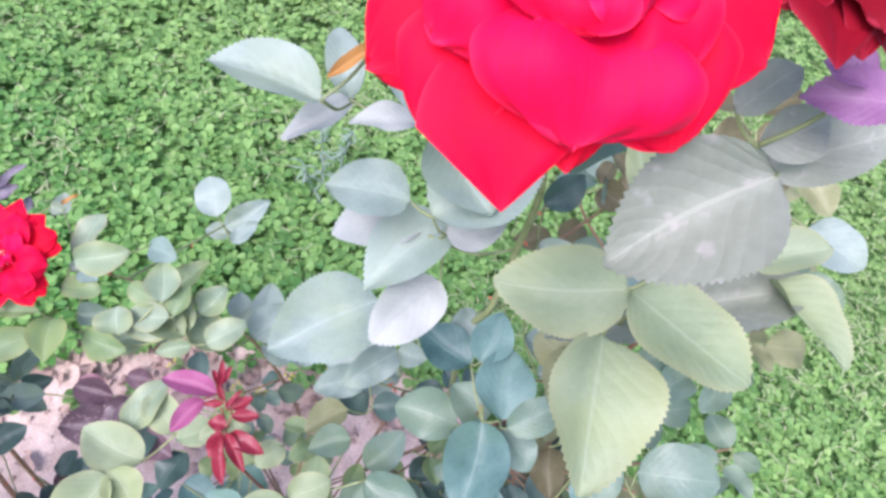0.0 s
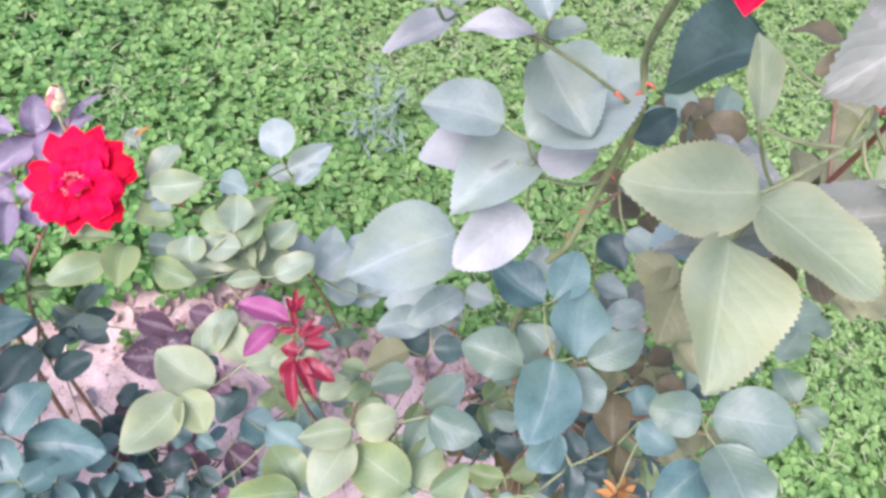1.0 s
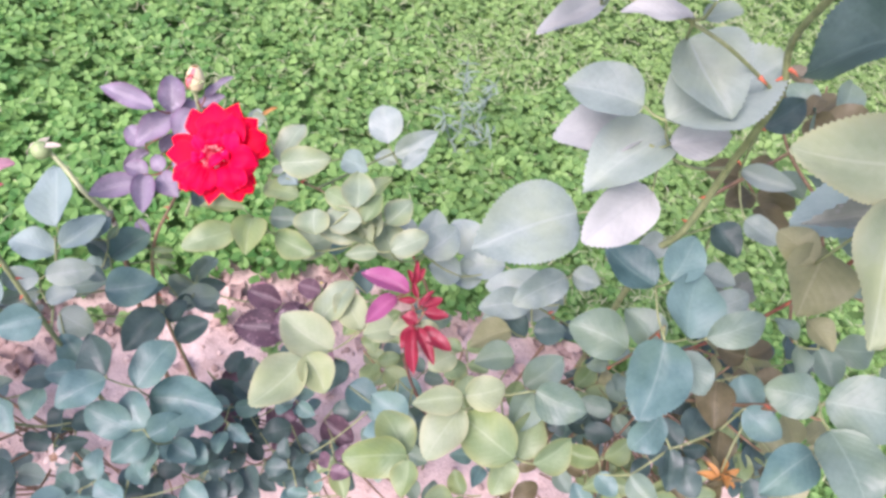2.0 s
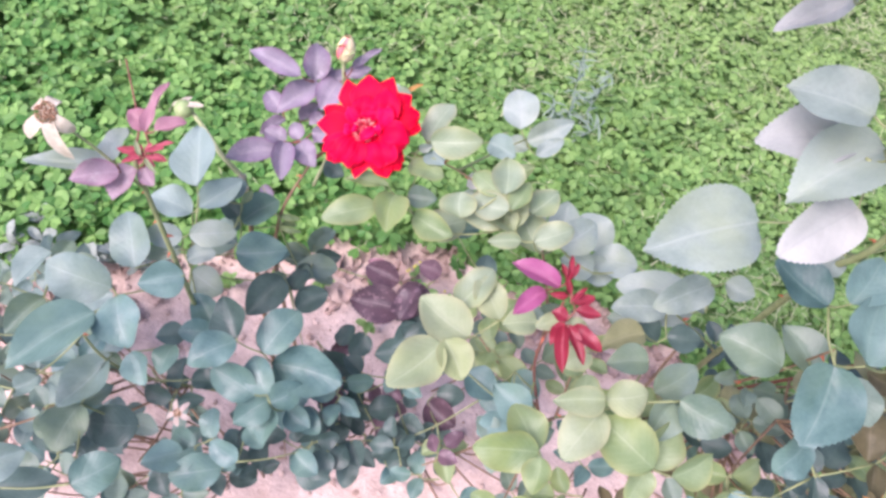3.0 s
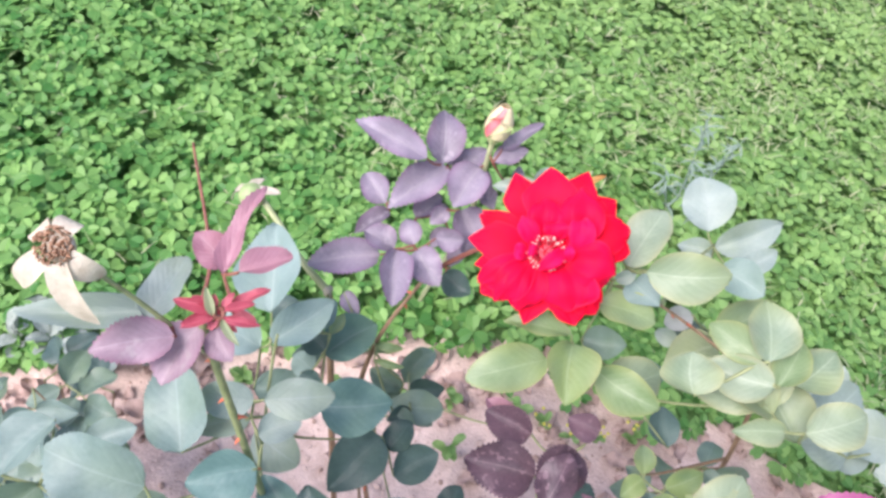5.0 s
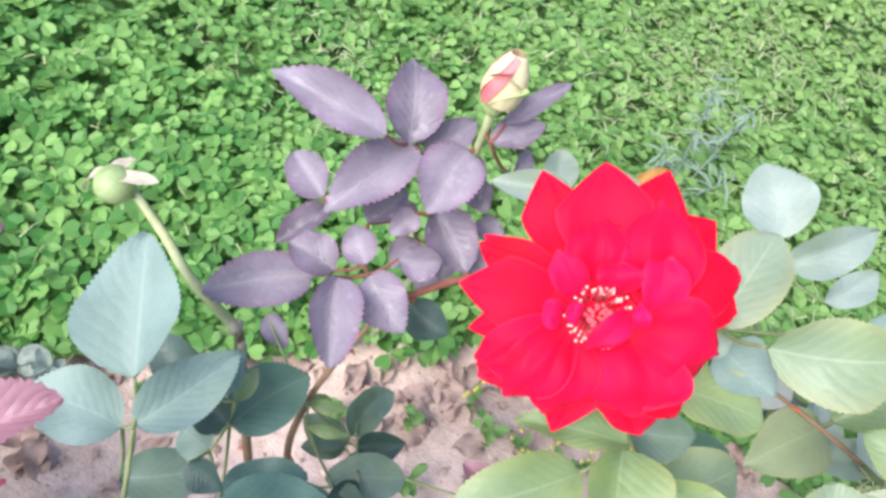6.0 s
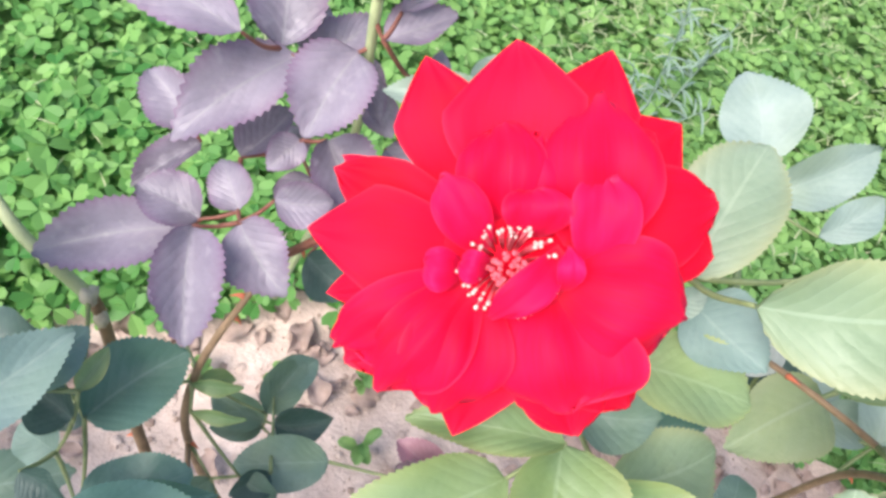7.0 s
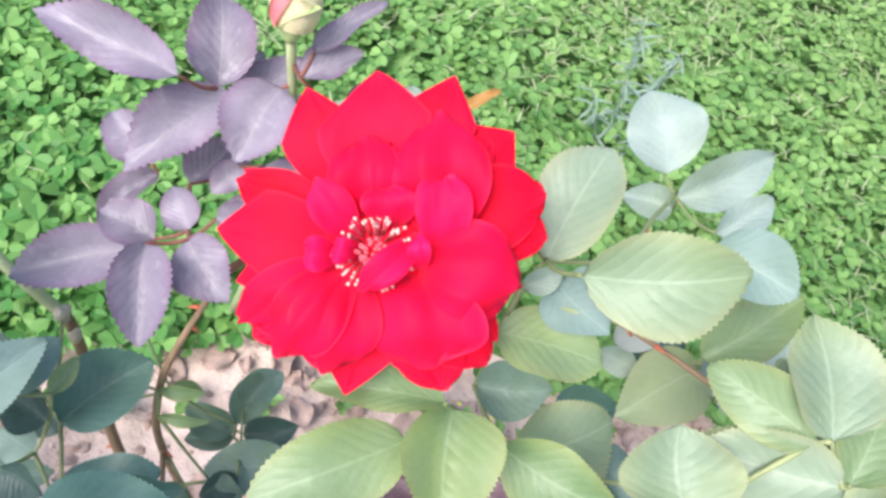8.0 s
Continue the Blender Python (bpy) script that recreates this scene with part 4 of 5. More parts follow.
spray(bush_b, [
    (P, (-0.374, 0.374, 0.483), (-0.429, 0.366, 0.494), 0.021),
    (P, (-0.370, 0.390, 0.464), (-0.389, 0.424, 0.481), 0.028),
    (P, (-0.363, 0.398, 0.452), (-0.351, 0.426, 0.461), 0.018),
    (P, (-0.371, 0.405, 0.449), (-0.370, 0.424, 0.456), 0.012),
    (P, (-0.365, 0.392, 0.462), (-0.385, 0.344, 0.450), 0.026),
    (P, (-0.342, 0.394, 0.477), (-0.342, 0.361, 0.465), 0.029),
    (P, (-0.343, 0.404, 0.464), (-0.327, 0.387, 0.456), 0.011),
    (P, (-0.405, 0.376, 0.407), (-0.432, 0.386, 0.415), 0.022),
    (P, (-0.400, 0.374, 0.402), (-0.412, 0.343, 0.397), 0.016)])
spray(bush_b, [
    (P, (-0.387, 0.341, 0.392), (-0.427, 0.302, 0.392), 0.028),
    (P, (-0.366, 0.327, 0.434), (-0.345, 0.292, 0.424), 0.023),
    (P, (-0.355, 0.339, 0.429), (-0.327, 0.325, 0.423), 0.025),
    (P, (-0.373, 0.338, 0.416), (-0.399, 0.336, 0.420), 0.022),
    (P, (-0.362, 0.347, 0.419), (-0.378, 0.360, 0.425), 0.018),
    (P, (-0.372, 0.364, 0.426), (-0.365, 0.389, 0.433), 0.017),
    (P, (-0.353, 0.377, 0.437), (-0.358, 0.361, 0.433), 0.014),
    (P, (-0.346, 0.348, 0.440), (-0.328, 0.358, 0.441), 0.017),
    (P, (-0.345, 0.382, 0.438), (-0.317, 0.366, 0.431), 0.025),
    (P, (-0.348, 0.378, 0.413), (-0.352, 0.359, 0.408), 0.016),
    (P, (-0.335, 0.390, 0.415), (-0.328, 0.367, 0.408), 0.017),
    (P, (-0.356, 0.383, 0.415), (-0.370, 0.390, 0.419), 0.014),
    (P, (-0.323, 0.384, 0.420), (-0.305, 0.379, 0.418), 0.016),
    (P, (-0.327, 0.397, 0.429), (-0.310, 0.394, 0.427), 0.014),
    (P, (-0.333, 0.378, 0.401), (-0.335, 0.360, 0.396), 0.015),
    (P, (-0.335, 0.402, 0.450), (-0.323, 0.391, 0.446), 0.014),
    (D, (-0.338, 0.358, 0.388), (-0.312, 0.354, 0.386), 0.021)])
spray(bush_b, [
    (P, (-0.334, 0.395, 0.487), (-0.317, 0.414, 0.493), 0.015),
    (P, (-0.332, 0.402, 0.495), (-0.316, 0.431, 0.507), 0.010),
    (P, (-0.321, 0.410, 0.457), (-0.322, 0.425, 0.463), 0.010)])
spray(bush_b, [
    (G, (-0.298, 0.436, 0.435), (-0.309, 0.455, 0.443), 0.018),
    (G, (-0.292, 0.392, 0.487), (-0.325, 0.379, 0.484), 0.015),
    (G, (-0.280, 0.404, 0.492), (-0.265, 0.406, 0.493), 0.013)])
spray(bush_c, [
    (U, (-0.414, 0.246, 0.413), (-0.450, 0.299, 0.429), 0.047),
    (U, (-0.405, 0.232, 0.400), (-0.388, 0.283, 0.402), 0.028),
    (U, (-0.415, 0.231, 0.383), (-0.458, 0.220, 0.393), 0.033),
    (T, (-0.416, 0.217, 0.335), (-0.380, 0.247, 0.331), 0.028)])
spray(bush_c, [
    (B, (-0.384, 0.264, 0.351), (-0.365, 0.307, 0.354), 0.035),
    (D, (-0.405, 0.273, 0.353), (-0.442, 0.279, 0.361), 0.025),
    (D, (-0.392, 0.270, 0.328), (-0.411, 0.257, 0.330), 0.018),
    (B, (-0.370, 0.236, 0.328), (-0.339, 0.269, 0.328), 0.031)])
spray(bush_c, [
    (M, (-0.341, 0.321, 0.233), (-0.376, 0.319, 0.236), 0.022),
    (M, (-0.341, 0.323, 0.242), (-0.338, 0.360, 0.247), 0.024),
    (D, (-0.335, 0.321, 0.235), (-0.307, 0.341, 0.237), 0.024),
    (M, (-0.341, 0.318, 0.228), (-0.367, 0.303, 0.228), 0.018),
    (M, (-0.336, 0.317, 0.226), (-0.300, 0.309, 0.223), 0.024),
    (L, (-0.369, 0.311, 0.297), (-0.354, 0.319, 0.296), 0.009),
    (P, (-0.426, 0.348, 0.288), (-0.402, 0.338, 0.282), 0.016)])
spray(bush_c, [
    (J, (-0.357, 0.166, 0.590), (-0.349, 0.176, 0.590), 0.004),
    (J, (-0.360, 0.168, 0.587), (-0.360, 0.176, 0.589), 0.004),
    (J, (-0.366, 0.168, 0.581), (-0.376, 0.166, 0.584), 0.004),
    (J, (-0.361, 0.163, 0.585), (-0.369, 0.152, 0.585), 0.004),
    (J, (-0.361, 0.164, 0.583), (-0.360, 0.159, 0.581), 0.004),
    (J, (-0.361, 0.167, 0.580), (-0.352, 0.166, 0.577), 0.004),
    (J, (-0.356, 0.164, 0.589), (-0.342, 0.171, 0.586), 0.004),
    (J, (-0.363, 0.167, 0.586), (-0.367, 0.171, 0.588), 0.004),
    (Y, (-0.361, 0.164, 0.585), (-0.371, 0.171, 0.590), 0.004),
    (Y, (-0.358, 0.165, 0.584), (-0.346, 0.161, 0.579), 0.004),
    (G, (-0.395, 0.164, 0.556), (-0.443, 0.124, 0.565), 0.016),
    (G, (-0.395, 0.154, 0.563), (-0.398, 0.186, 0.571), 0.021),
    (Z, (-0.377, 0.153, 0.567), (-0.400, 0.127, 0.570), 0.020),
    (Z, (-0.374, 0.164, 0.563), (-0.371, 0.135, 0.556), 0.023),
    (Z, (-0.365, 0.166, 0.568), (-0.351, 0.159, 0.562), 0.014),
    (N, (-0.368, 0.179, 0.592), (-0.376, 0.219, 0.606), 0.012),
    (N, (-0.372, 0.185, 0.587), (-0.391, 0.188, 0.594), 0.016),
    (N, (-0.363, 0.183, 0.593), (-0.349, 0.202, 0.594), 0.012),
    (J, (-0.363, 0.170, 0.580), (-0.381, 0.161, 0.584), 0.006),
    (J, (-0.363, 0.170, 0.579), (-0.373, 0.155, 0.579), 0.005),
    (J, (-0.358, 0.172, 0.585), (-0.350, 0.187, 0.586), 0.006),
    (J, (-0.357, 0.170, 0.582), (-0.347, 0.173, 0.580), 0.006)])
spray(bush_c, [
    (T, (-0.390, 0.136, 0.434), (-0.425, 0.173, 0.451), 0.039),
    (G, (-0.368, 0.185, 0.444), (-0.335, 0.211, 0.442), 0.025),
    (G, (-0.375, 0.183, 0.436), (-0.403, 0.168, 0.441), 0.023),
    (G, (-0.374, 0.177, 0.424), (-0.400, 0.150, 0.426), 0.017),
    (G, (-0.364, 0.171, 0.422), (-0.347, 0.192, 0.422), 0.020),
    (B, (-0.360, 0.225, 0.361), (-0.318, 0.257, 0.360), 0.042)])
spray(bush_c, [
    (T, (-0.394, 0.111, 0.432), (-0.449, 0.096, 0.446), 0.043),
    (B, (-0.384, 0.083, 0.443), (-0.407, 0.009, 0.443), 0.043),
    (B, (-0.377, 0.104, 0.447), (-0.342, 0.075, 0.435), 0.040),
    (B, (-0.347, 0.152, 0.438), (-0.374, 0.123, 0.440), 0.033),
    (T, (-0.468, 0.113, 0.424), (-0.470, 0.070, 0.420), 0.033),
    (M, (-0.491, 0.070, 0.410), (-0.539, 0.070, 0.427), 0.039),
    (M, (-0.537, 0.026, 0.408), (-0.502, 0.057, 0.398), 0.023),
    (M, (-0.462, 0.082, 0.391), (-0.466, 0.038, 0.388), 0.030)])
spray(bush_c, [
    (T, (-0.433, 0.006, 0.368), (-0.424, 0.026, 0.367), 0.019),
    (T, (-0.448, 0.002, 0.366), (-0.465, 0.009, 0.371), 0.016),
    (T, (-0.451, -0.002, 0.357), (-0.466, -0.020, 0.361), 0.020),
    (T, (-0.410, -0.052, 0.389), (-0.445, -0.026, 0.399), 0.037),
    (T, (-0.399, -0.063, 0.384), (-0.379, -0.029, 0.379), 0.033),
    (T, (-0.406, -0.065, 0.371), (-0.434, -0.077, 0.378), 0.026)])
spray(bush_c, [
    (M, (-0.408, 0.032, 0.301), (-0.399, -0.016, 0.297), 0.041),
    (T, (-0.407, 0.078, 0.324), (-0.416, 0.017, 0.321), 0.041),
    (T, (-0.414, 0.085, 0.312), (-0.412, 0.045, 0.308), 0.027),
    (D, (-0.359, 0.047, 0.269), (-0.403, 0.022, 0.277), 0.043),
    (B, (-0.377, 0.088, 0.357), (-0.348, 0.070, 0.349), 0.030),
    (B, (-0.346, 0.114, 0.363), (-0.340, 0.084, 0.358), 0.026),
    (D, (-0.344, 0.128, 0.362), (-0.365, 0.110, 0.364), 0.023),
    (B, (-0.318, 0.139, 0.374), (-0.345, 0.122, 0.377), 0.024),
    (B, (-0.354, -0.031, 0.322), (-0.332, 0.009, 0.319), 0.039),
    (D, (-0.426, -0.067, 0.283), (-0.386, -0.031, 0.274), 0.035)])
spray(bush_c, [
    (B, (-0.293, 0.142, 0.377), (-0.318, 0.101, 0.375), 0.034),
    (D, (-0.294, 0.144, 0.378), (-0.328, 0.170, 0.388), 0.037),
    (B, (-0.325, 0.147, 0.364), (-0.359, 0.163, 0.374), 0.027),
    (B, (-0.274, 0.152, 0.353), (-0.267, 0.205, 0.362), 0.040),
    (B, (-0.267, 0.155, 0.330), (-0.197, 0.174, 0.325), 0.051),
    (B, (-0.261, 0.119, 0.332), (-0.311, 0.118, 0.339), 0.036),
    (B, (-0.251, 0.124, 0.335), (-0.283, 0.148, 0.343), 0.030),
    (B, (-0.245, 0.121, 0.327), (-0.229, 0.152, 0.329), 0.029),
    (B, (-0.251, 0.124, 0.319), (-0.266, 0.088, 0.317), 0.033),
    (B, (-0.244, 0.122, 0.307), (-0.236, 0.089, 0.302), 0.027),
    (B, (-0.241, 0.136, 0.276), (-0.210, 0.133, 0.272), 0.027)])
spray(bush_c, [
    (D, (-0.296, 0.232, 0.290), (-0.276, 0.266, 0.294), 0.030),
    (D, (-0.310, 0.244, 0.300), (-0.307, 0.272, 0.306), 0.025),
    (D, (-0.318, 0.246, 0.314), (-0.330, 0.192, 0.305), 0.040),
    (G, (-0.389, 0.188, 0.351), (-0.351, 0.187, 0.343), 0.033),
    (D, (-0.352, 0.115, 0.257), (-0.325, 0.129, 0.253), 0.025),
    (B, (-0.271, 0.059, 0.239), (-0.311, 0.025, 0.243), 0.038),
    (B, (-0.257, 0.070, 0.255), (-0.292, 0.072, 0.260), 0.028),
    (B, (-0.267, 0.102, 0.270), (-0.241, 0.092, 0.266), 0.023),
    (B, (-0.216, 0.110, 0.239), (-0.183, 0.104, 0.236), 0.028),
    (D, (-0.189, 0.134, 0.219), (-0.188, 0.100, 0.215), 0.029),
    (D, (-0.204, 0.134, 0.233), (-0.187, 0.152, 0.234), 0.021)])
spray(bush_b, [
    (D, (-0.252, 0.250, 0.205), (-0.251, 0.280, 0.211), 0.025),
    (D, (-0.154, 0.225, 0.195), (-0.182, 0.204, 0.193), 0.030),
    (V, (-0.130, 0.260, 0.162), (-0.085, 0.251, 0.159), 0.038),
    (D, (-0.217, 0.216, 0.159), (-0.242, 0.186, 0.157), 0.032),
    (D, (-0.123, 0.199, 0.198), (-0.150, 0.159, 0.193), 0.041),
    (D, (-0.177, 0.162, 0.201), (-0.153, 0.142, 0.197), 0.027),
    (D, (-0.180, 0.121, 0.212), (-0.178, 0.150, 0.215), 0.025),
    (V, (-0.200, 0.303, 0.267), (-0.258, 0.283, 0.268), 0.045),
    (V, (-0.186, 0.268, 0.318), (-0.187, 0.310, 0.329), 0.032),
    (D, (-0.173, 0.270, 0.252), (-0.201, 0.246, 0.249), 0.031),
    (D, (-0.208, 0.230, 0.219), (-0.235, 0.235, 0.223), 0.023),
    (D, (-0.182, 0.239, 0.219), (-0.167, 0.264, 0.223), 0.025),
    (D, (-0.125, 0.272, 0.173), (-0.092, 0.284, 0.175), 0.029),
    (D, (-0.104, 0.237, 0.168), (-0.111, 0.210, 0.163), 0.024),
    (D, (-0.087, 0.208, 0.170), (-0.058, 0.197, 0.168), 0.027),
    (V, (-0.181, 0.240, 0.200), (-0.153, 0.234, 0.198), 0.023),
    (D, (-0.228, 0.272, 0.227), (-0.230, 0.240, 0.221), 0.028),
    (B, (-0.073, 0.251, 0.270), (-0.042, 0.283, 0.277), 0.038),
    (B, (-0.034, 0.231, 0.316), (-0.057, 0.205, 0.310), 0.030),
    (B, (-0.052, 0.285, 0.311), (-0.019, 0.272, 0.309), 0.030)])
spray(bush_b, [
    (K, (-0.052, 0.267, 0.531), (-0.094, 0.263, 0.535), 0.019),
    (K, (-0.061, 0.262, 0.524), (-0.074, 0.232, 0.518), 0.016),
    (R, (-0.048, 0.267, 0.543), (-0.055, 0.287, 0.549), 0.005),
    (R, (-0.036, 0.257, 0.534), (-0.024, 0.270, 0.536), 0.010),
    (R, (-0.035, 0.245, 0.529), (-0.049, 0.244, 0.530), 0.012),
    (R, (-0.033, 0.252, 0.535), (-0.014, 0.258, 0.535), 0.010),
    (R, (-0.035, 0.239, 0.530), (-0.020, 0.206, 0.522), 0.012),
    (R, (-0.030, 0.240, 0.531), (-0.001, 0.235, 0.528), 0.014),
    (R, (-0.048, 0.268, 0.542), (-0.059, 0.278, 0.545), 0.005),
    (R, (-0.039, 0.255, 0.537), (-0.033, 0.272, 0.541), 0.005),
    (R, (-0.043, 0.260, 0.536), (-0.057, 0.254, 0.536), 0.006),
    (R, (-0.032, 0.239, 0.533), (-0.009, 0.218, 0.527), 0.010),
    (R, (-0.037, 0.241, 0.529), (-0.038, 0.221, 0.524), 0.009),
    (R, (-0.041, 0.259, 0.541), (-0.051, 0.270, 0.545), 0.005),
    (Y, (-0.035, 0.249, 0.521), (-0.018, 0.252, 0.520), 0.012),
    (Y, (-0.042, 0.253, 0.513), (-0.054, 0.236, 0.510), 0.014),
    (R, (-0.048, 0.269, 0.543), (-0.047, 0.284, 0.547), 0.005)])
spray(bush_d, [
    (G, (-0.565, 0.097, 0.492), (-0.547, 0.137, 0.490), 0.022),
    (G, (-0.561, 0.093, 0.490), (-0.525, 0.135, 0.481), 0.007),
    (T, (-0.516, 0.001, 0.429), (-0.518, 0.058, 0.433), 0.041),
    (T, (-0.511, -0.022, 0.385), (-0.495, 0.004, 0.380), 0.026)])
spray(bush_b, [
    (U, (-0.214, 0.353, 0.498), (-0.194, 0.340, 0.506), 0.022),
    (H, (-0.118, 0.330, 0.491), (-0.164, 0.316, 0.488), 0.033),
    (H, (-0.118, 0.332, 0.494), (-0.141, 0.356, 0.504), 0.029),
    (H, (-0.105, 0.344, 0.495), (-0.093, 0.372, 0.505), 0.027),
    (H, (-0.091, 0.322, 0.489), (-0.065, 0.348, 0.498), 0.027),
    (H, (-0.101, 0.317, 0.489), (-0.127, 0.302, 0.485), 0.016),
    (G, (-0.072, 0.370, 0.431), (-0.050, 0.406, 0.445), 0.036),
    (H, (-0.083, 0.331, 0.464), (-0.117, 0.359, 0.474), 0.033),
    (G, (-0.030, 0.378, 0.406), (-0.066, 0.377, 0.404), 0.031),
    (G, (0.008, 0.417, 0.397), (-0.040, 0.402, 0.388), 0.037),
    (G, (0.066, 0.412, 0.407), (-0.004, 0.388, 0.392), 0.036),
    (G, (0.075, 0.402, 0.397), (0.022, 0.380, 0.384), 0.037),
    (G, (0.051, 0.386, 0.369), (0.005, 0.368, 0.359), 0.034)])
spray(bush_c, [
    (U, (-0.400, 0.256, 0.392), (-0.389, 0.288, 0.392), 0.020),
    (D, (-0.380, 0.260, 0.370), (-0.403, 0.261, 0.376), 0.020),
    (L, (-0.381, 0.268, 0.382), (-0.382, 0.287, 0.383), 0.009),
    (U, (-0.384, 0.248, 0.352), (-0.401, 0.249, 0.357), 0.022),
    (B, (-0.368, 0.236, 0.342), (-0.323, 0.266, 0.335), 0.031),
    (D, (-0.384, 0.236, 0.369), (-0.364, 0.234, 0.365), 0.017)])
spray(bush_c, [
    (M, (-0.329, 0.283, 0.274), (-0.308, 0.283, 0.272), 0.018),
    (D, (-0.317, 0.292, 0.273), (-0.329, 0.273, 0.273), 0.017),
    (L, (-0.360, 0.299, 0.338), (-0.340, 0.309, 0.335), 0.008),
    (L, (-0.355, 0.290, 0.331), (-0.332, 0.299, 0.328), 0.007),
    (M, (-0.343, 0.334, 0.243), (-0.332, 0.364, 0.246), 0.023)])
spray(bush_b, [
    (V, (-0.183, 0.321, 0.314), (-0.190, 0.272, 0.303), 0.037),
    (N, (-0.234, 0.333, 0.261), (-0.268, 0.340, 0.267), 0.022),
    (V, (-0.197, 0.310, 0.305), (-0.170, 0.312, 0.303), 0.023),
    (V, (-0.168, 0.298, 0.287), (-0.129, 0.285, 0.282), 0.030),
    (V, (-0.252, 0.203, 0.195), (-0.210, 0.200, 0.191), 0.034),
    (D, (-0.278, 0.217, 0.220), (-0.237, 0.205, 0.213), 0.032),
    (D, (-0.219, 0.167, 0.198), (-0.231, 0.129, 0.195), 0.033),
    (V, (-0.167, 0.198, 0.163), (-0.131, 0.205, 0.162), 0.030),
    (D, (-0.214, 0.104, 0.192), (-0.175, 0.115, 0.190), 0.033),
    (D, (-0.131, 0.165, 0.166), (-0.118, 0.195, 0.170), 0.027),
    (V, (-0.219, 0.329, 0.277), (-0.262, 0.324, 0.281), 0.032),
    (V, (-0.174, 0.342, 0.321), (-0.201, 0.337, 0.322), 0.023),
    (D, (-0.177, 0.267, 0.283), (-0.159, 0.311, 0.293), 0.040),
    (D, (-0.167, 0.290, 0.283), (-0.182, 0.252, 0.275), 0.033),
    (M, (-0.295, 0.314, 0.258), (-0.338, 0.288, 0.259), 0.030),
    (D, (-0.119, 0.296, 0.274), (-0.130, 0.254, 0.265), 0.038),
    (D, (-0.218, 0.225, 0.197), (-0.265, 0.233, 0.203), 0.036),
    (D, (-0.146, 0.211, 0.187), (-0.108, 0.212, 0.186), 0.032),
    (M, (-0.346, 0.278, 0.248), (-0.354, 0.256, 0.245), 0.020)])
spray(bush_b, [
    (W, (-0.167, 0.386, 0.454), (-0.180, 0.375, 0.444), 0.017),
    (D, (-0.151, 0.393, 0.438), (-0.171, 0.379, 0.424), 0.018),
    (G, (-0.166, 0.373, 0.434), (-0.182, 0.375, 0.432), 0.013),
    (M, (-0.147, 0.387, 0.423), (-0.137, 0.370, 0.417), 0.015)])
BRACT_RND = random.Random(31)
spray(bush_a, [
    (Q if k % 3 else E, (0.230 + 0.003 * math.cos(k), 0.240 + 0.003 * math.sin(k), 0.503),
     (0.230 + BRACT_RND.uniform(0.011, 0.019) * math.cos(0.7 * k), 0.240 + BRACT_RND.uniform(0.011, 0.019) * math.sin(0.7 * k), 0.503 + BRACT_RND.uniform(-0.004, 0.010)), 0.006)
    for k in range(11)])

# ---- flowers, buds and seed heads ----
BACK = [(-0.0134, 0.0107, -0.0365, 0.0327, 0.0219, 0.95), (0.0049, 0.0231, -0.0003, 0.0541, 0.0219, 1.00), (0.0142, 0.0250, 0.0254, 0.0460, 0.0230, 1.00),
    (0.0171, 0.0188, 0.0446, 0.0255, 0.0219, 0.60), (0.0199, 0.0022, 0.0453, -0.0077, 0.0138, 0.80), (0.0156, -0.0049, 0.0386, -0.0265, 0.0230, 0.30),
    (0.0093, -0.0079, 0.0368, -0.0281, 0.0173, 1.00), (0.0051, -0.0099, 0.0128, -0.0415, 0.0219, 1.00), (-0.0036, -0.0102, -0.0174, -0.0387, 0.0230, 0.15),
    (-0.0092, -0.0065, -0.0304, -0.0249, 0.0127, 0.70), (-0.0100, 0.0034, -0.0414, 0.0060, 0.0104, 0.80), (0.0177, -0.0039, 0.0440, -0.0185, 0.0196, 0.30)]
OUTER = [(-0.0060, 0.0002, -0.0403, -0.0151, 0.0248, 0.95), (-0.0074, 0.0033, -0.0415, 0.0005, 0.0173, 0.50), (-0.0025, 0.0145, -0.0215, 0.0438, 0.0317, 0.90),
    (0.0139, 0.0147, 0.0400, 0.0340, 0.0242, 0.35), (0.0105, 0.0220, 0.0186, 0.0422, 0.0173, 0.50)]
MIDDLE = [(-0.0020, -0.0061, -0.0095, -0.0363, 0.0207, 0.10), (-0.0038, -0.0061, -0.0220, -0.0332, 0.0191, 0.12), (-0.0008, -0.0069, 0.0043, -0.0348, 0.0253, 0.10),
    (0.0145, 0.0009, 0.0274, -0.0225, 0.0345, 0.08), (0.0138, 0.0023, 0.0416, 0.0090, 0.0313, 0.08), (0.0182, 0.0113, 0.0031, 0.0414, 0.0265, 0.08),
    (-0.0027, 0.0065, -0.0130, 0.0276, 0.0198, 0.08), (0.0046, 0.0099, -0.0040, 0.0302, 0.0144, 0.10)]
INNER = [(-0.0036, 0.0010, -0.0183, 0.0123, 0.0119, 0.15), (0.0049, 0.0089, -0.0008, 0.0188, 0.0148, 0.10), (0.0196, 0.0084, 0.0112, 0.0282, 0.0150, 0.06),
    (0.0165, 0.0015, 0.0112, 0.0101, 0.0062, 0.10), (0.0118, 0.0095, 0.0052, -0.0106, 0.0095, 0.20),
    (-0.0003, -0.0012, -0.0076, -0.0025, 0.0072, 0.10), (-0.0055, -0.0045, -0.0141, -0.0072, 0.0098, 0.20)]
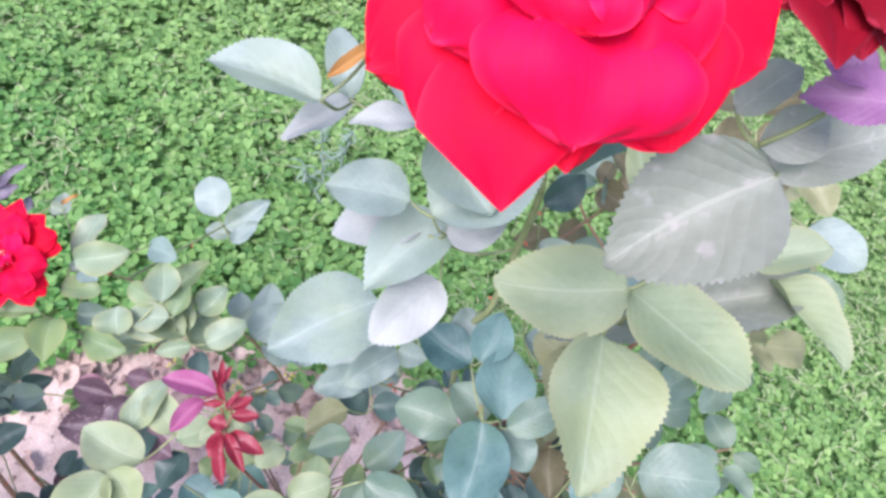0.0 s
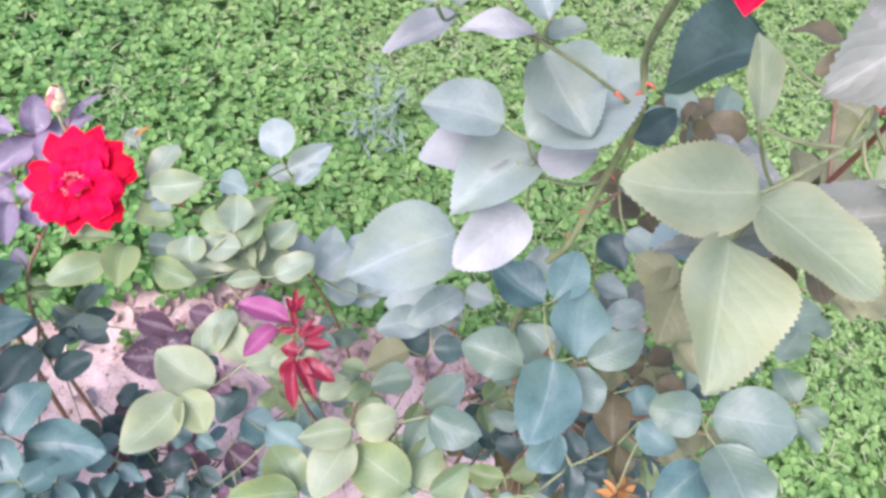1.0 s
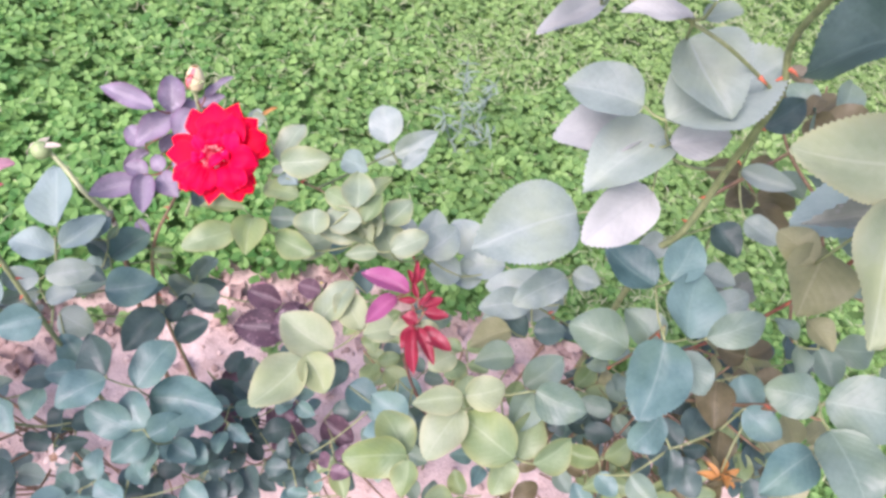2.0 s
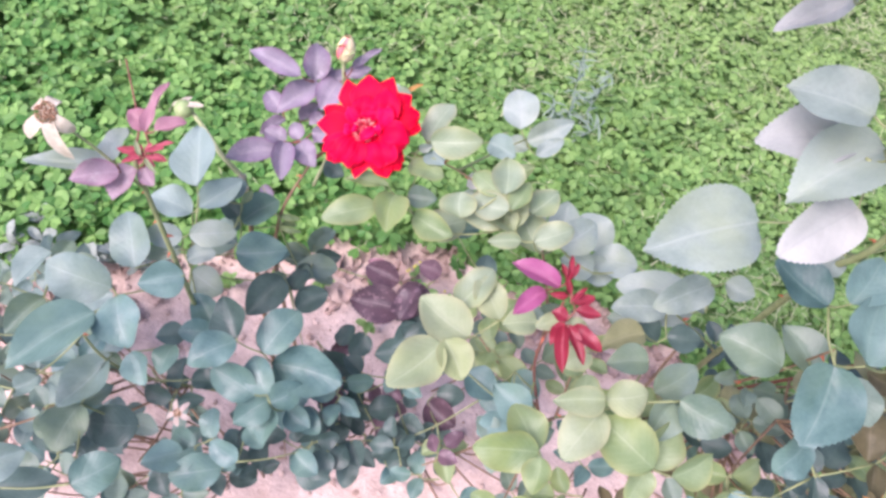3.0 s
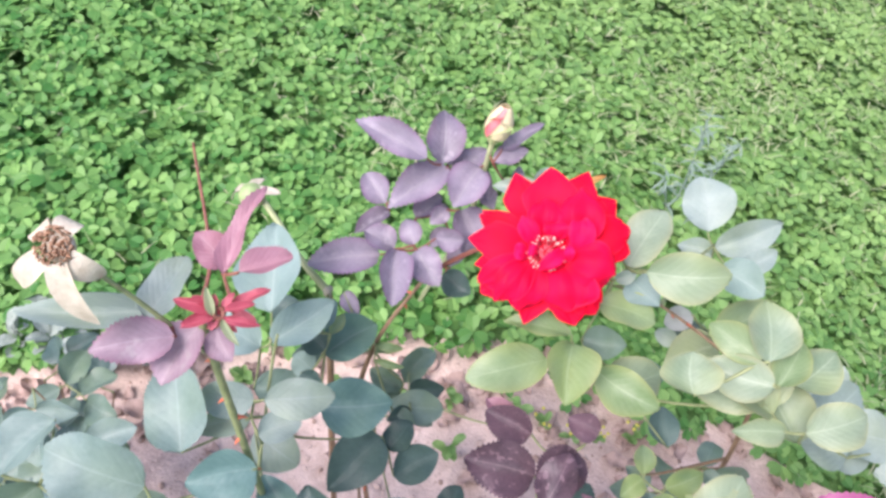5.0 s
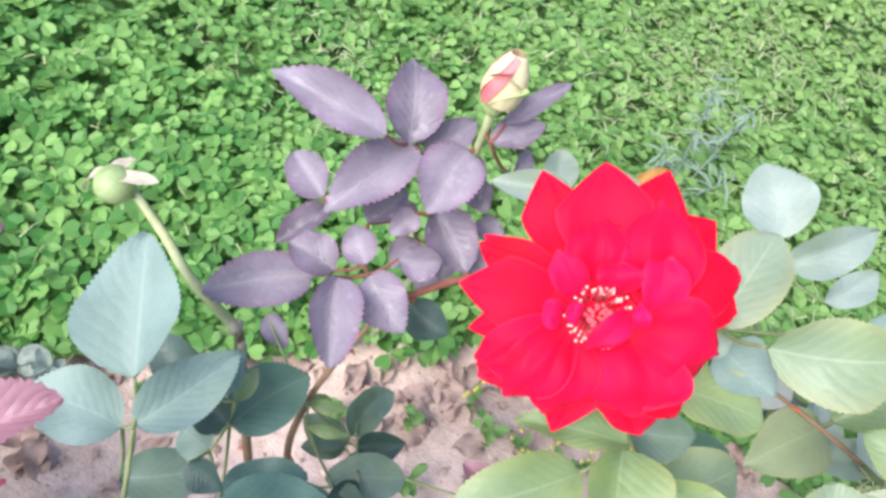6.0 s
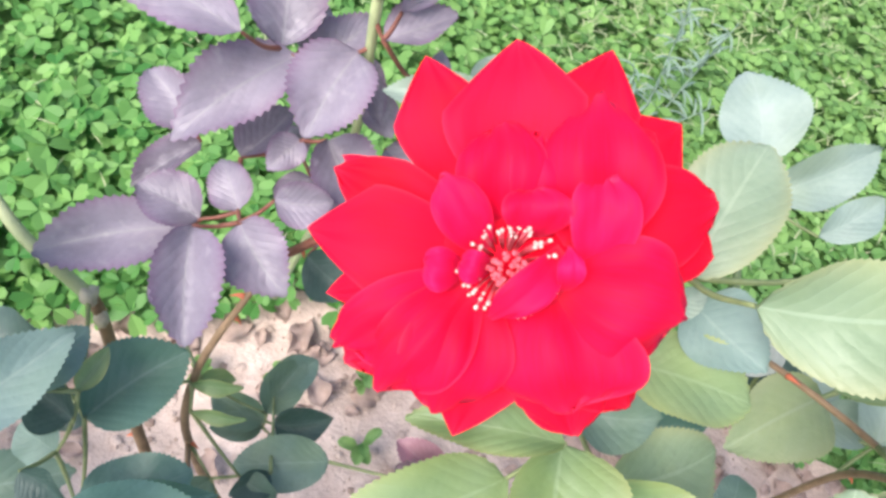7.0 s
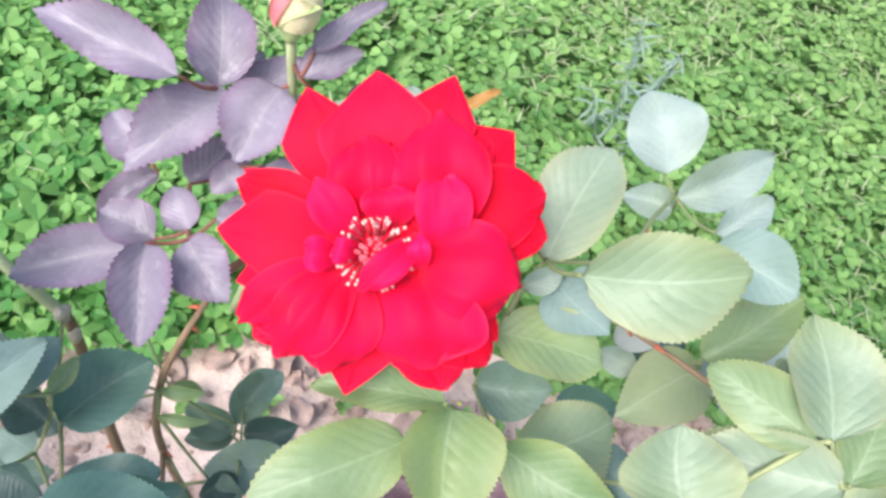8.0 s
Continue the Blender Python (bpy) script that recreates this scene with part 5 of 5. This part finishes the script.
FRONT_BACK = [(-0.0087, -0.0105, 0.0016, -0.0428, 0.0310, 1.00), (-0.0111, -0.0092, -0.0183, -0.0329, 0.0229, 0.50), (-0.0122, -0.0056, -0.0313, -0.0238, 0.0248, 0.30),
    (0.0117, -0.0025, 0.0279, -0.0235, 0.0286, 0.50), (0.0129, 0.0028, 0.0374, -0.0042, 0.0286, 0.30), (0.0023, -0.0073, 0.0101, -0.0328, 0.0191, 0.40),
    (-0.0121, 0.0004, -0.0351, 0.0097, 0.0305, 0.50), (0.0106, 0.0071, 0.0234, 0.0254, 0.0305, 0.50), (-0.0017, 0.0054, -0.0091, 0.0290, 0.0315, 0.60)]
FRONT_MIDDLE = [(0.0047, -0.0055, 0.0064, -0.0297, 0.0381, 0.08), (0.0071, -0.0038, 0.0222, -0.0142, 0.0229, 0.10), (-0.0082, -0.0024, -0.0204, -0.0180, 0.0248, 0.10),
    (-0.0018, 0.0025, -0.0112, 0.0166, 0.0248, 0.10), (0.0037, 0.0040, 0.0123, 0.0174, 0.0248, 0.10), (0.0091, 0.0027, 0.0245, 0.0033, 0.0229, 0.10)]
FRONT_INNER = [(-0.0012, -0.0023, -0.0013, -0.0148, 0.0229, 0.10), (0.0045, -0.0017, 0.0125, -0.0082, 0.0153, 0.10), (-0.0042, 0.0007, -0.0118, -0.0005, 0.0133, 0.20),
    (0.0007, 0.0042, -0.0046, 0.0115, 0.0143, 0.10), (0.0037, 0.0040, 0.0074, 0.0110, 0.0124, 0.20), (0.0054, 0.0016, 0.0118, 0.0034, 0.0105, 0.20)]
rose(bush_b, (-0.268, 0.320, 0.524), (0.10, -0.56, 0.82), (0.0, 0.8, 0.55), [("back", BACK), ("outer", OUTER), ("middle", MIDDLE), ("inner", INNER)], "open red rose with pointed petals", 3, heart=(0.0024, 0.0006))
rose(bush_a, (0.0916, 0.1728, 0.9979), (-0.03, -0.624, 0.781), (0.0, 0.8, 0.55), [("back", FRONT_BACK), ("middle", FRONT_MIDDLE), ("inner", FRONT_INNER)], "large open red rose on a tall cane", 5)
# petals coloured darker to stand for this rose's shaded side
rose(bush_a, (0.156, 0.246, 0.980), (0.3, -0.1, 0.95), (0.0, 0.8, 0.2), [("back", FRONT_BACK), ("middle", FRONT_MIDDLE), ("inner", FRONT_INNER)], "red rose turned away, shade coloured into its petals", 8, 0.85, True)


def bud(bush, at, facing, size):
    m = frame_at(at, facing, (0, 1, 0.2)) @ Matrix.Scale(size, 4)
    verts, faces = [], []
    ball(verts, faces, (0, 0, 0.02), 0.17, 1.3, 7, 12)
    head = part("bud", mesh_of("bud_base", verts, faces, SEPAL), bush, m, "pink and cream rose bud")
    for k in range(5):
        verts, uvs, faces = [], [], []
        for i in range(9):
            s = i / 8
            r = 0.29 * math.sin(math.pi * min(1, 0.30 + 0.62 * s)) + 0.02
            for j in range(6):
                a = radians(k * 72 + (j - 2.5) * (14 if k == 3 else 28)) + 0.9 * s
                verts.append(((r + 0.012 * j) * math.cos(a), (r + 0.012 * j) * math.sin(a), 0.12 + 0.88 * s))
        for i in range(8):
            for j in range(5):
                faces.append((i * 6 + j, i * 6 + j + 1, i * 6 + j + 7, i * 6 + j + 6))
        part("bud_petal", mesh_of("bud_petal", verts, faces, BUD_RED if k == 3 else BUD), head, m)
    for k in range(5):
        part("sepal", sepal_mesh(SEPAL, 0.4, k + 20), head, m @ pose(0.19 * math.cos(radians(72 * k)), 0.19 * math.sin(radians(72 * k)), 0.08, 82, 0, 72 * k + 90) @ Matrix.Diagonal((1.9, 0.62 + 0.16 * (k % 3), 1, 1)))
    return head


bud(bush_b, (-0.338, 0.396, 0.508), (0.05, 0.25, 1.0), 0.026)


def withered(bush, at, facing, size, sepals, label, hip=False, dried=DRY):
    m = frame_at(at, facing, (0, 1, 0.1)) @ Matrix.Scale(size, 4)
    verts, faces = [], []
    ball(verts, faces, (0, 0, -0.05), 0.50 if hip else 0.32, 0.95 if hip else 0.5, 7, 12)
    head = part("seed_head", mesh_of("seed_head", verts, faces, HIP if hip else DRY), bush, m, label)
    verts, faces = [], []
    rnd = random.Random(2)
    for k in range(12 if hip else 150):
        a, r = rnd.uniform(0, 6.283), (0.24 if hip else 0.37) * rnd.random() ** 0.5
        tube([Vector((r * math.cos(a), r * math.sin(a), 0.1)), Vector((1.02 * r * math.cos(a + 0.15), 1.02 * r * math.sin(a + 0.15), 0.17 + rnd.uniform(0, 0.05)))], 0.026, 0.016, verts, faces, 4)
    part("dry_stamen_tuft", mesh_of("dry_stamen_tuft", verts, faces, RUST), head, m, "brown dried stamens")
    for k, (a, drop, le) in enumerate(sepals):
        part("sepal", sepal_mesh(dried, drop, k + 40), head, m @ pose((0.2 if hip else 0.3) * math.cos(radians(a)), (0.2 if hip else 0.3) * math.sin(radians(a)), 0.26 if hip else 0.1, 0, 0, a - 90) @ Matrix.Diagonal((1.6 if hip else 1.8, le, le, 1)))
    return head


withered(bush_c, (-0.413, 0.143, 0.618), (0.22, -0.52, 0.80), 0.021, [(100, 1.4, 0.55), (170, 1.4, 0.6), (256, 0.6, 1.1), (312, 0.5, 1.4), (352, 0.8, 0.8)], "withered cream flower with a brown centre")
withered(bush_c, (-0.490, 0.318, 0.414), (-0.20, 0.10, 0.97), 0.021, [(20, 0.05, 0.95), (200, 0.8, 0.85), (105, 0.2, 0.6)], "green hip with white dried sepals", True)
withered(bush_c, (-0.322, 0.072, 0.304), (0.0, -0.4, 0.9), 0.0115, [(0, 0.5, 1.0), (72, 0.5, 1.0), (144, 0.5, 1.1), (216, 0.5, 1.0), (288, 0.5, 1.0)], "small withered star-shaped flower", dried=DULL)


def cane_node(bush, at, r):
    verts, faces = [], []
    ball(verts, faces, at, r, 1.2, 7, 10)
    for i, v in enumerate(verts):
        verts[i] = Vector(at) + (v - Vector(at)) * (1 + 0.5 * noise.noise(v * 260))
    part("cane_node", mesh_of("cane_node", verts, faces, DRY), bush, None, "pale knobbly node on the cane")


cane_node(bush_c, (-0.410, 0.304, 0.366), 0.0042)
cane_node(bush_c, (-0.405, 0.301, 0.352), 0.0036)


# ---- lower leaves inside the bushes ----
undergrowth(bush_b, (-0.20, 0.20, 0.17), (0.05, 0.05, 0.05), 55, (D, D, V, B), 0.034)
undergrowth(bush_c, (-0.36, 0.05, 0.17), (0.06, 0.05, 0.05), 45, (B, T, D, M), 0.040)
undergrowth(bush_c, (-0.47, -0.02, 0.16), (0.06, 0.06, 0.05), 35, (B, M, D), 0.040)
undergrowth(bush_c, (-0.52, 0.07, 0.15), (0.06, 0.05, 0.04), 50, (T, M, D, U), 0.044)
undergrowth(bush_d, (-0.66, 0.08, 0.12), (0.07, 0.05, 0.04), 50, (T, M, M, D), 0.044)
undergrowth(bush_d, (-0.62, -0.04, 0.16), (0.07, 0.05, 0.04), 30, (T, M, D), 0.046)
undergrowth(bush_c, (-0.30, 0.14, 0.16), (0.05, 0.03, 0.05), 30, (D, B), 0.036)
undergrowth(bush_b, (-0.02, 0.20, 0.22), (0.05, 0.05, 0.05), 40, (B, L, M), 0.040)
undergrowth(bush_b, (-0.06, 0.33, 0.25), (0.04, 0.04, 0.05), 25, (M, L), 0.038)
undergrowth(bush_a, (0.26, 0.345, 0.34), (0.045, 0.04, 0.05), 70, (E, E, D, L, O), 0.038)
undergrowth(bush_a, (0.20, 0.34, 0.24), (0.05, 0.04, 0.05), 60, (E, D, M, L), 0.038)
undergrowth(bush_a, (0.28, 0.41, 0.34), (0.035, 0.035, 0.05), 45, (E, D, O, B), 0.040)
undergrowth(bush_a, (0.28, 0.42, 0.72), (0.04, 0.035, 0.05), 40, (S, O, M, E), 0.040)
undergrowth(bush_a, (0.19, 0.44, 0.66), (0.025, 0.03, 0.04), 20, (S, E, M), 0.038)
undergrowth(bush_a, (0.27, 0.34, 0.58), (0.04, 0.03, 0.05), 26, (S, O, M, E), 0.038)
undergrowth(bush_a, (0.12, 0.33, 0.28), (0.06, 0.05, 0.07), 45, (B, L, D), 0.040)
undergrowth(bush_a, (0.24, 0.28, 0.30), (0.05, 0.05, 0.07), 30, (B, O, L), 0.040)


# ---- weeds and litter on the soil ----
def weed(at, height, lean, leaves, size, seed, material, label):
    rnd = random.Random(seed)
    ob = thing("weed", *at, label, "weed", "weeds at the lawn's edge")
    at = Vector(at)
    line = smooth_line([at, at + Vector(lean) * 0.5 + Vector((0, 0, height * 0.55)), at + Vector(lean) + Vector((0, 0, height))], 5)
    verts, faces = [], []
    tube(line, 0.0013, 0.0006, verts, faces, 5)
    part("stem", mesh_of("stem", verts, faces, material), ob)
    blade = leaf_mesh("weed_leaf", material, 0.55, 0.2, 0.3, 0.03, seed, 5) if material is not WEED else sepal_mesh(material, 0.5, seed, "weed_leaf")
    wide = 0.5 if material is WEED else 0.55
    for k in range(leaves):
        q = line[1 + (len(line) - 2) * k // leaves]
        part("leaf", blade, ob, pose(q.x, q.y, q.z, rnd.uniform(5, 55), 0, rnd.uniform(0, 360)) @ Matrix.Scale(size * rnd.uniform(0.6, 1.1), 4) @ Matrix.Diagonal((wide, 1, 1, 1)))
    return ob


for x, y, tall, lean, count, seed in [(-0.185, 0.930, 0.20, (-0.03, 0.060, 0), 44, 1), (-0.175, 0.935, 0.17, (0.025, 0.060, 0), 36, 6), (-0.190, 0.925, 0.10, (-0.045, 0.015, 0), 22, 7), (-0.172, 0.925, 0.09, (0.05, 0.02, 0), 18, 9)]:
    weed((x, y, -0.055), tall, lean, count, 0.030, seed, WEED, "grey-green feathery weed standing in the clover lawn")
for k, (x, y) in enumerate([(-0.868, 0.210), (-0.837, 0.262), (-0.753, 0.240), (-0.700, 0.275), (-0.663, 0.286), (-0.800, 0.225), (-0.900, 0.175), (-0.720, 0.245), (-0.835, 0.205), (-0.930, 0.190)]):
    weed((x, y, -0.066), 0.045 + 0.012 * (k % 3), (0.006 * (k % 2), 0.005, 0), 9, 0.030 + 0.003 * (k % 4), 80 + k, SEEDLING, "small pale grey weed seedling at the lawn's edge")


def build_yellow(at, seed):
    """A tiny weed with a few yellow florets."""
    ob = weed(at, 0.035, (0.006, -0.004, 0), 7, 0.016, seed, CLOVER_WEED, "tiny green weed with yellow flowers at the bed's edge")
    verts, faces = [], []
    rnd = random.Random(seed)
    for k in range(5):
        c = Vector(at) + Vector((rnd.uniform(-0.012, 0.014), rnd.uniform(-0.012, 0.012), 0.040 + rnd.uniform(-0.006, 0.004)))
        verts, faces = [], []
        ball(verts, faces, c, 0.0026, 0.7, 4, 7)
        part("floret", mesh_of("floret", verts, faces, YELLOW), ob, None, "yellow floret")


for k, (x, y) in enumerate([(-0.17, 0.505), (-0.14, 0.52), (-0.21, 0.50), (-0.10, 0.55), (-0.28, 0.52)]):
    build_yellow((x, y, -0.07), 40 + k)
for k, (x, y) in enumerate([(-0.33, 0.46), (-0.40, 0.42), (-0.47, 0.39), (-0.53, 0.34), (-0.25, 0.49), (-0.30, 0.40), (-0.58, 0.33)]):
    weed((x, y, -0.072), 0.03, (0.006, 0.004, 0), 9, 0.022, 60 + k, CLOVER_WEED, "small green weed on the bare soil")


def build_litter():
    """Dry fallen leaves on the bed, one by one."""
    rnd = random.Random(12)
    ob = thing("leaf_litter", -0.4, 0.4, -0.078, "dry brown and pinkish fallen leaves along the bed's edge", "leaf litter", "", "stuff")
    shapes = [leaf_mesh("dry_leaf", LITTER, 0.40, 0.5, 0.9, 0.16, 60 + k, 8) for k in range(4)]
    made = 0
    while made < 240:
        x = rnd.uniform(-0.95, 0.35)
        y = bed_edge(x) - abs(rnd.gauss(0, 0.10)) - 0.01
        if not in_bed(x, y) or y < -0.1:
            continue
        s = rnd.uniform(0.014, 0.040)
        part("dry_leaf", rnd.choice(shapes), ob, pose(x, y, ground_height(x, y) + 0.004, rnd.uniform(-18, 18), rnd.uniform(-25, 25), rnd.uniform(0, 360)) @ Matrix.Diagonal((s * 0.65, s, s * 0.7, 1)))
        made += 1
    return ob


build_litter()
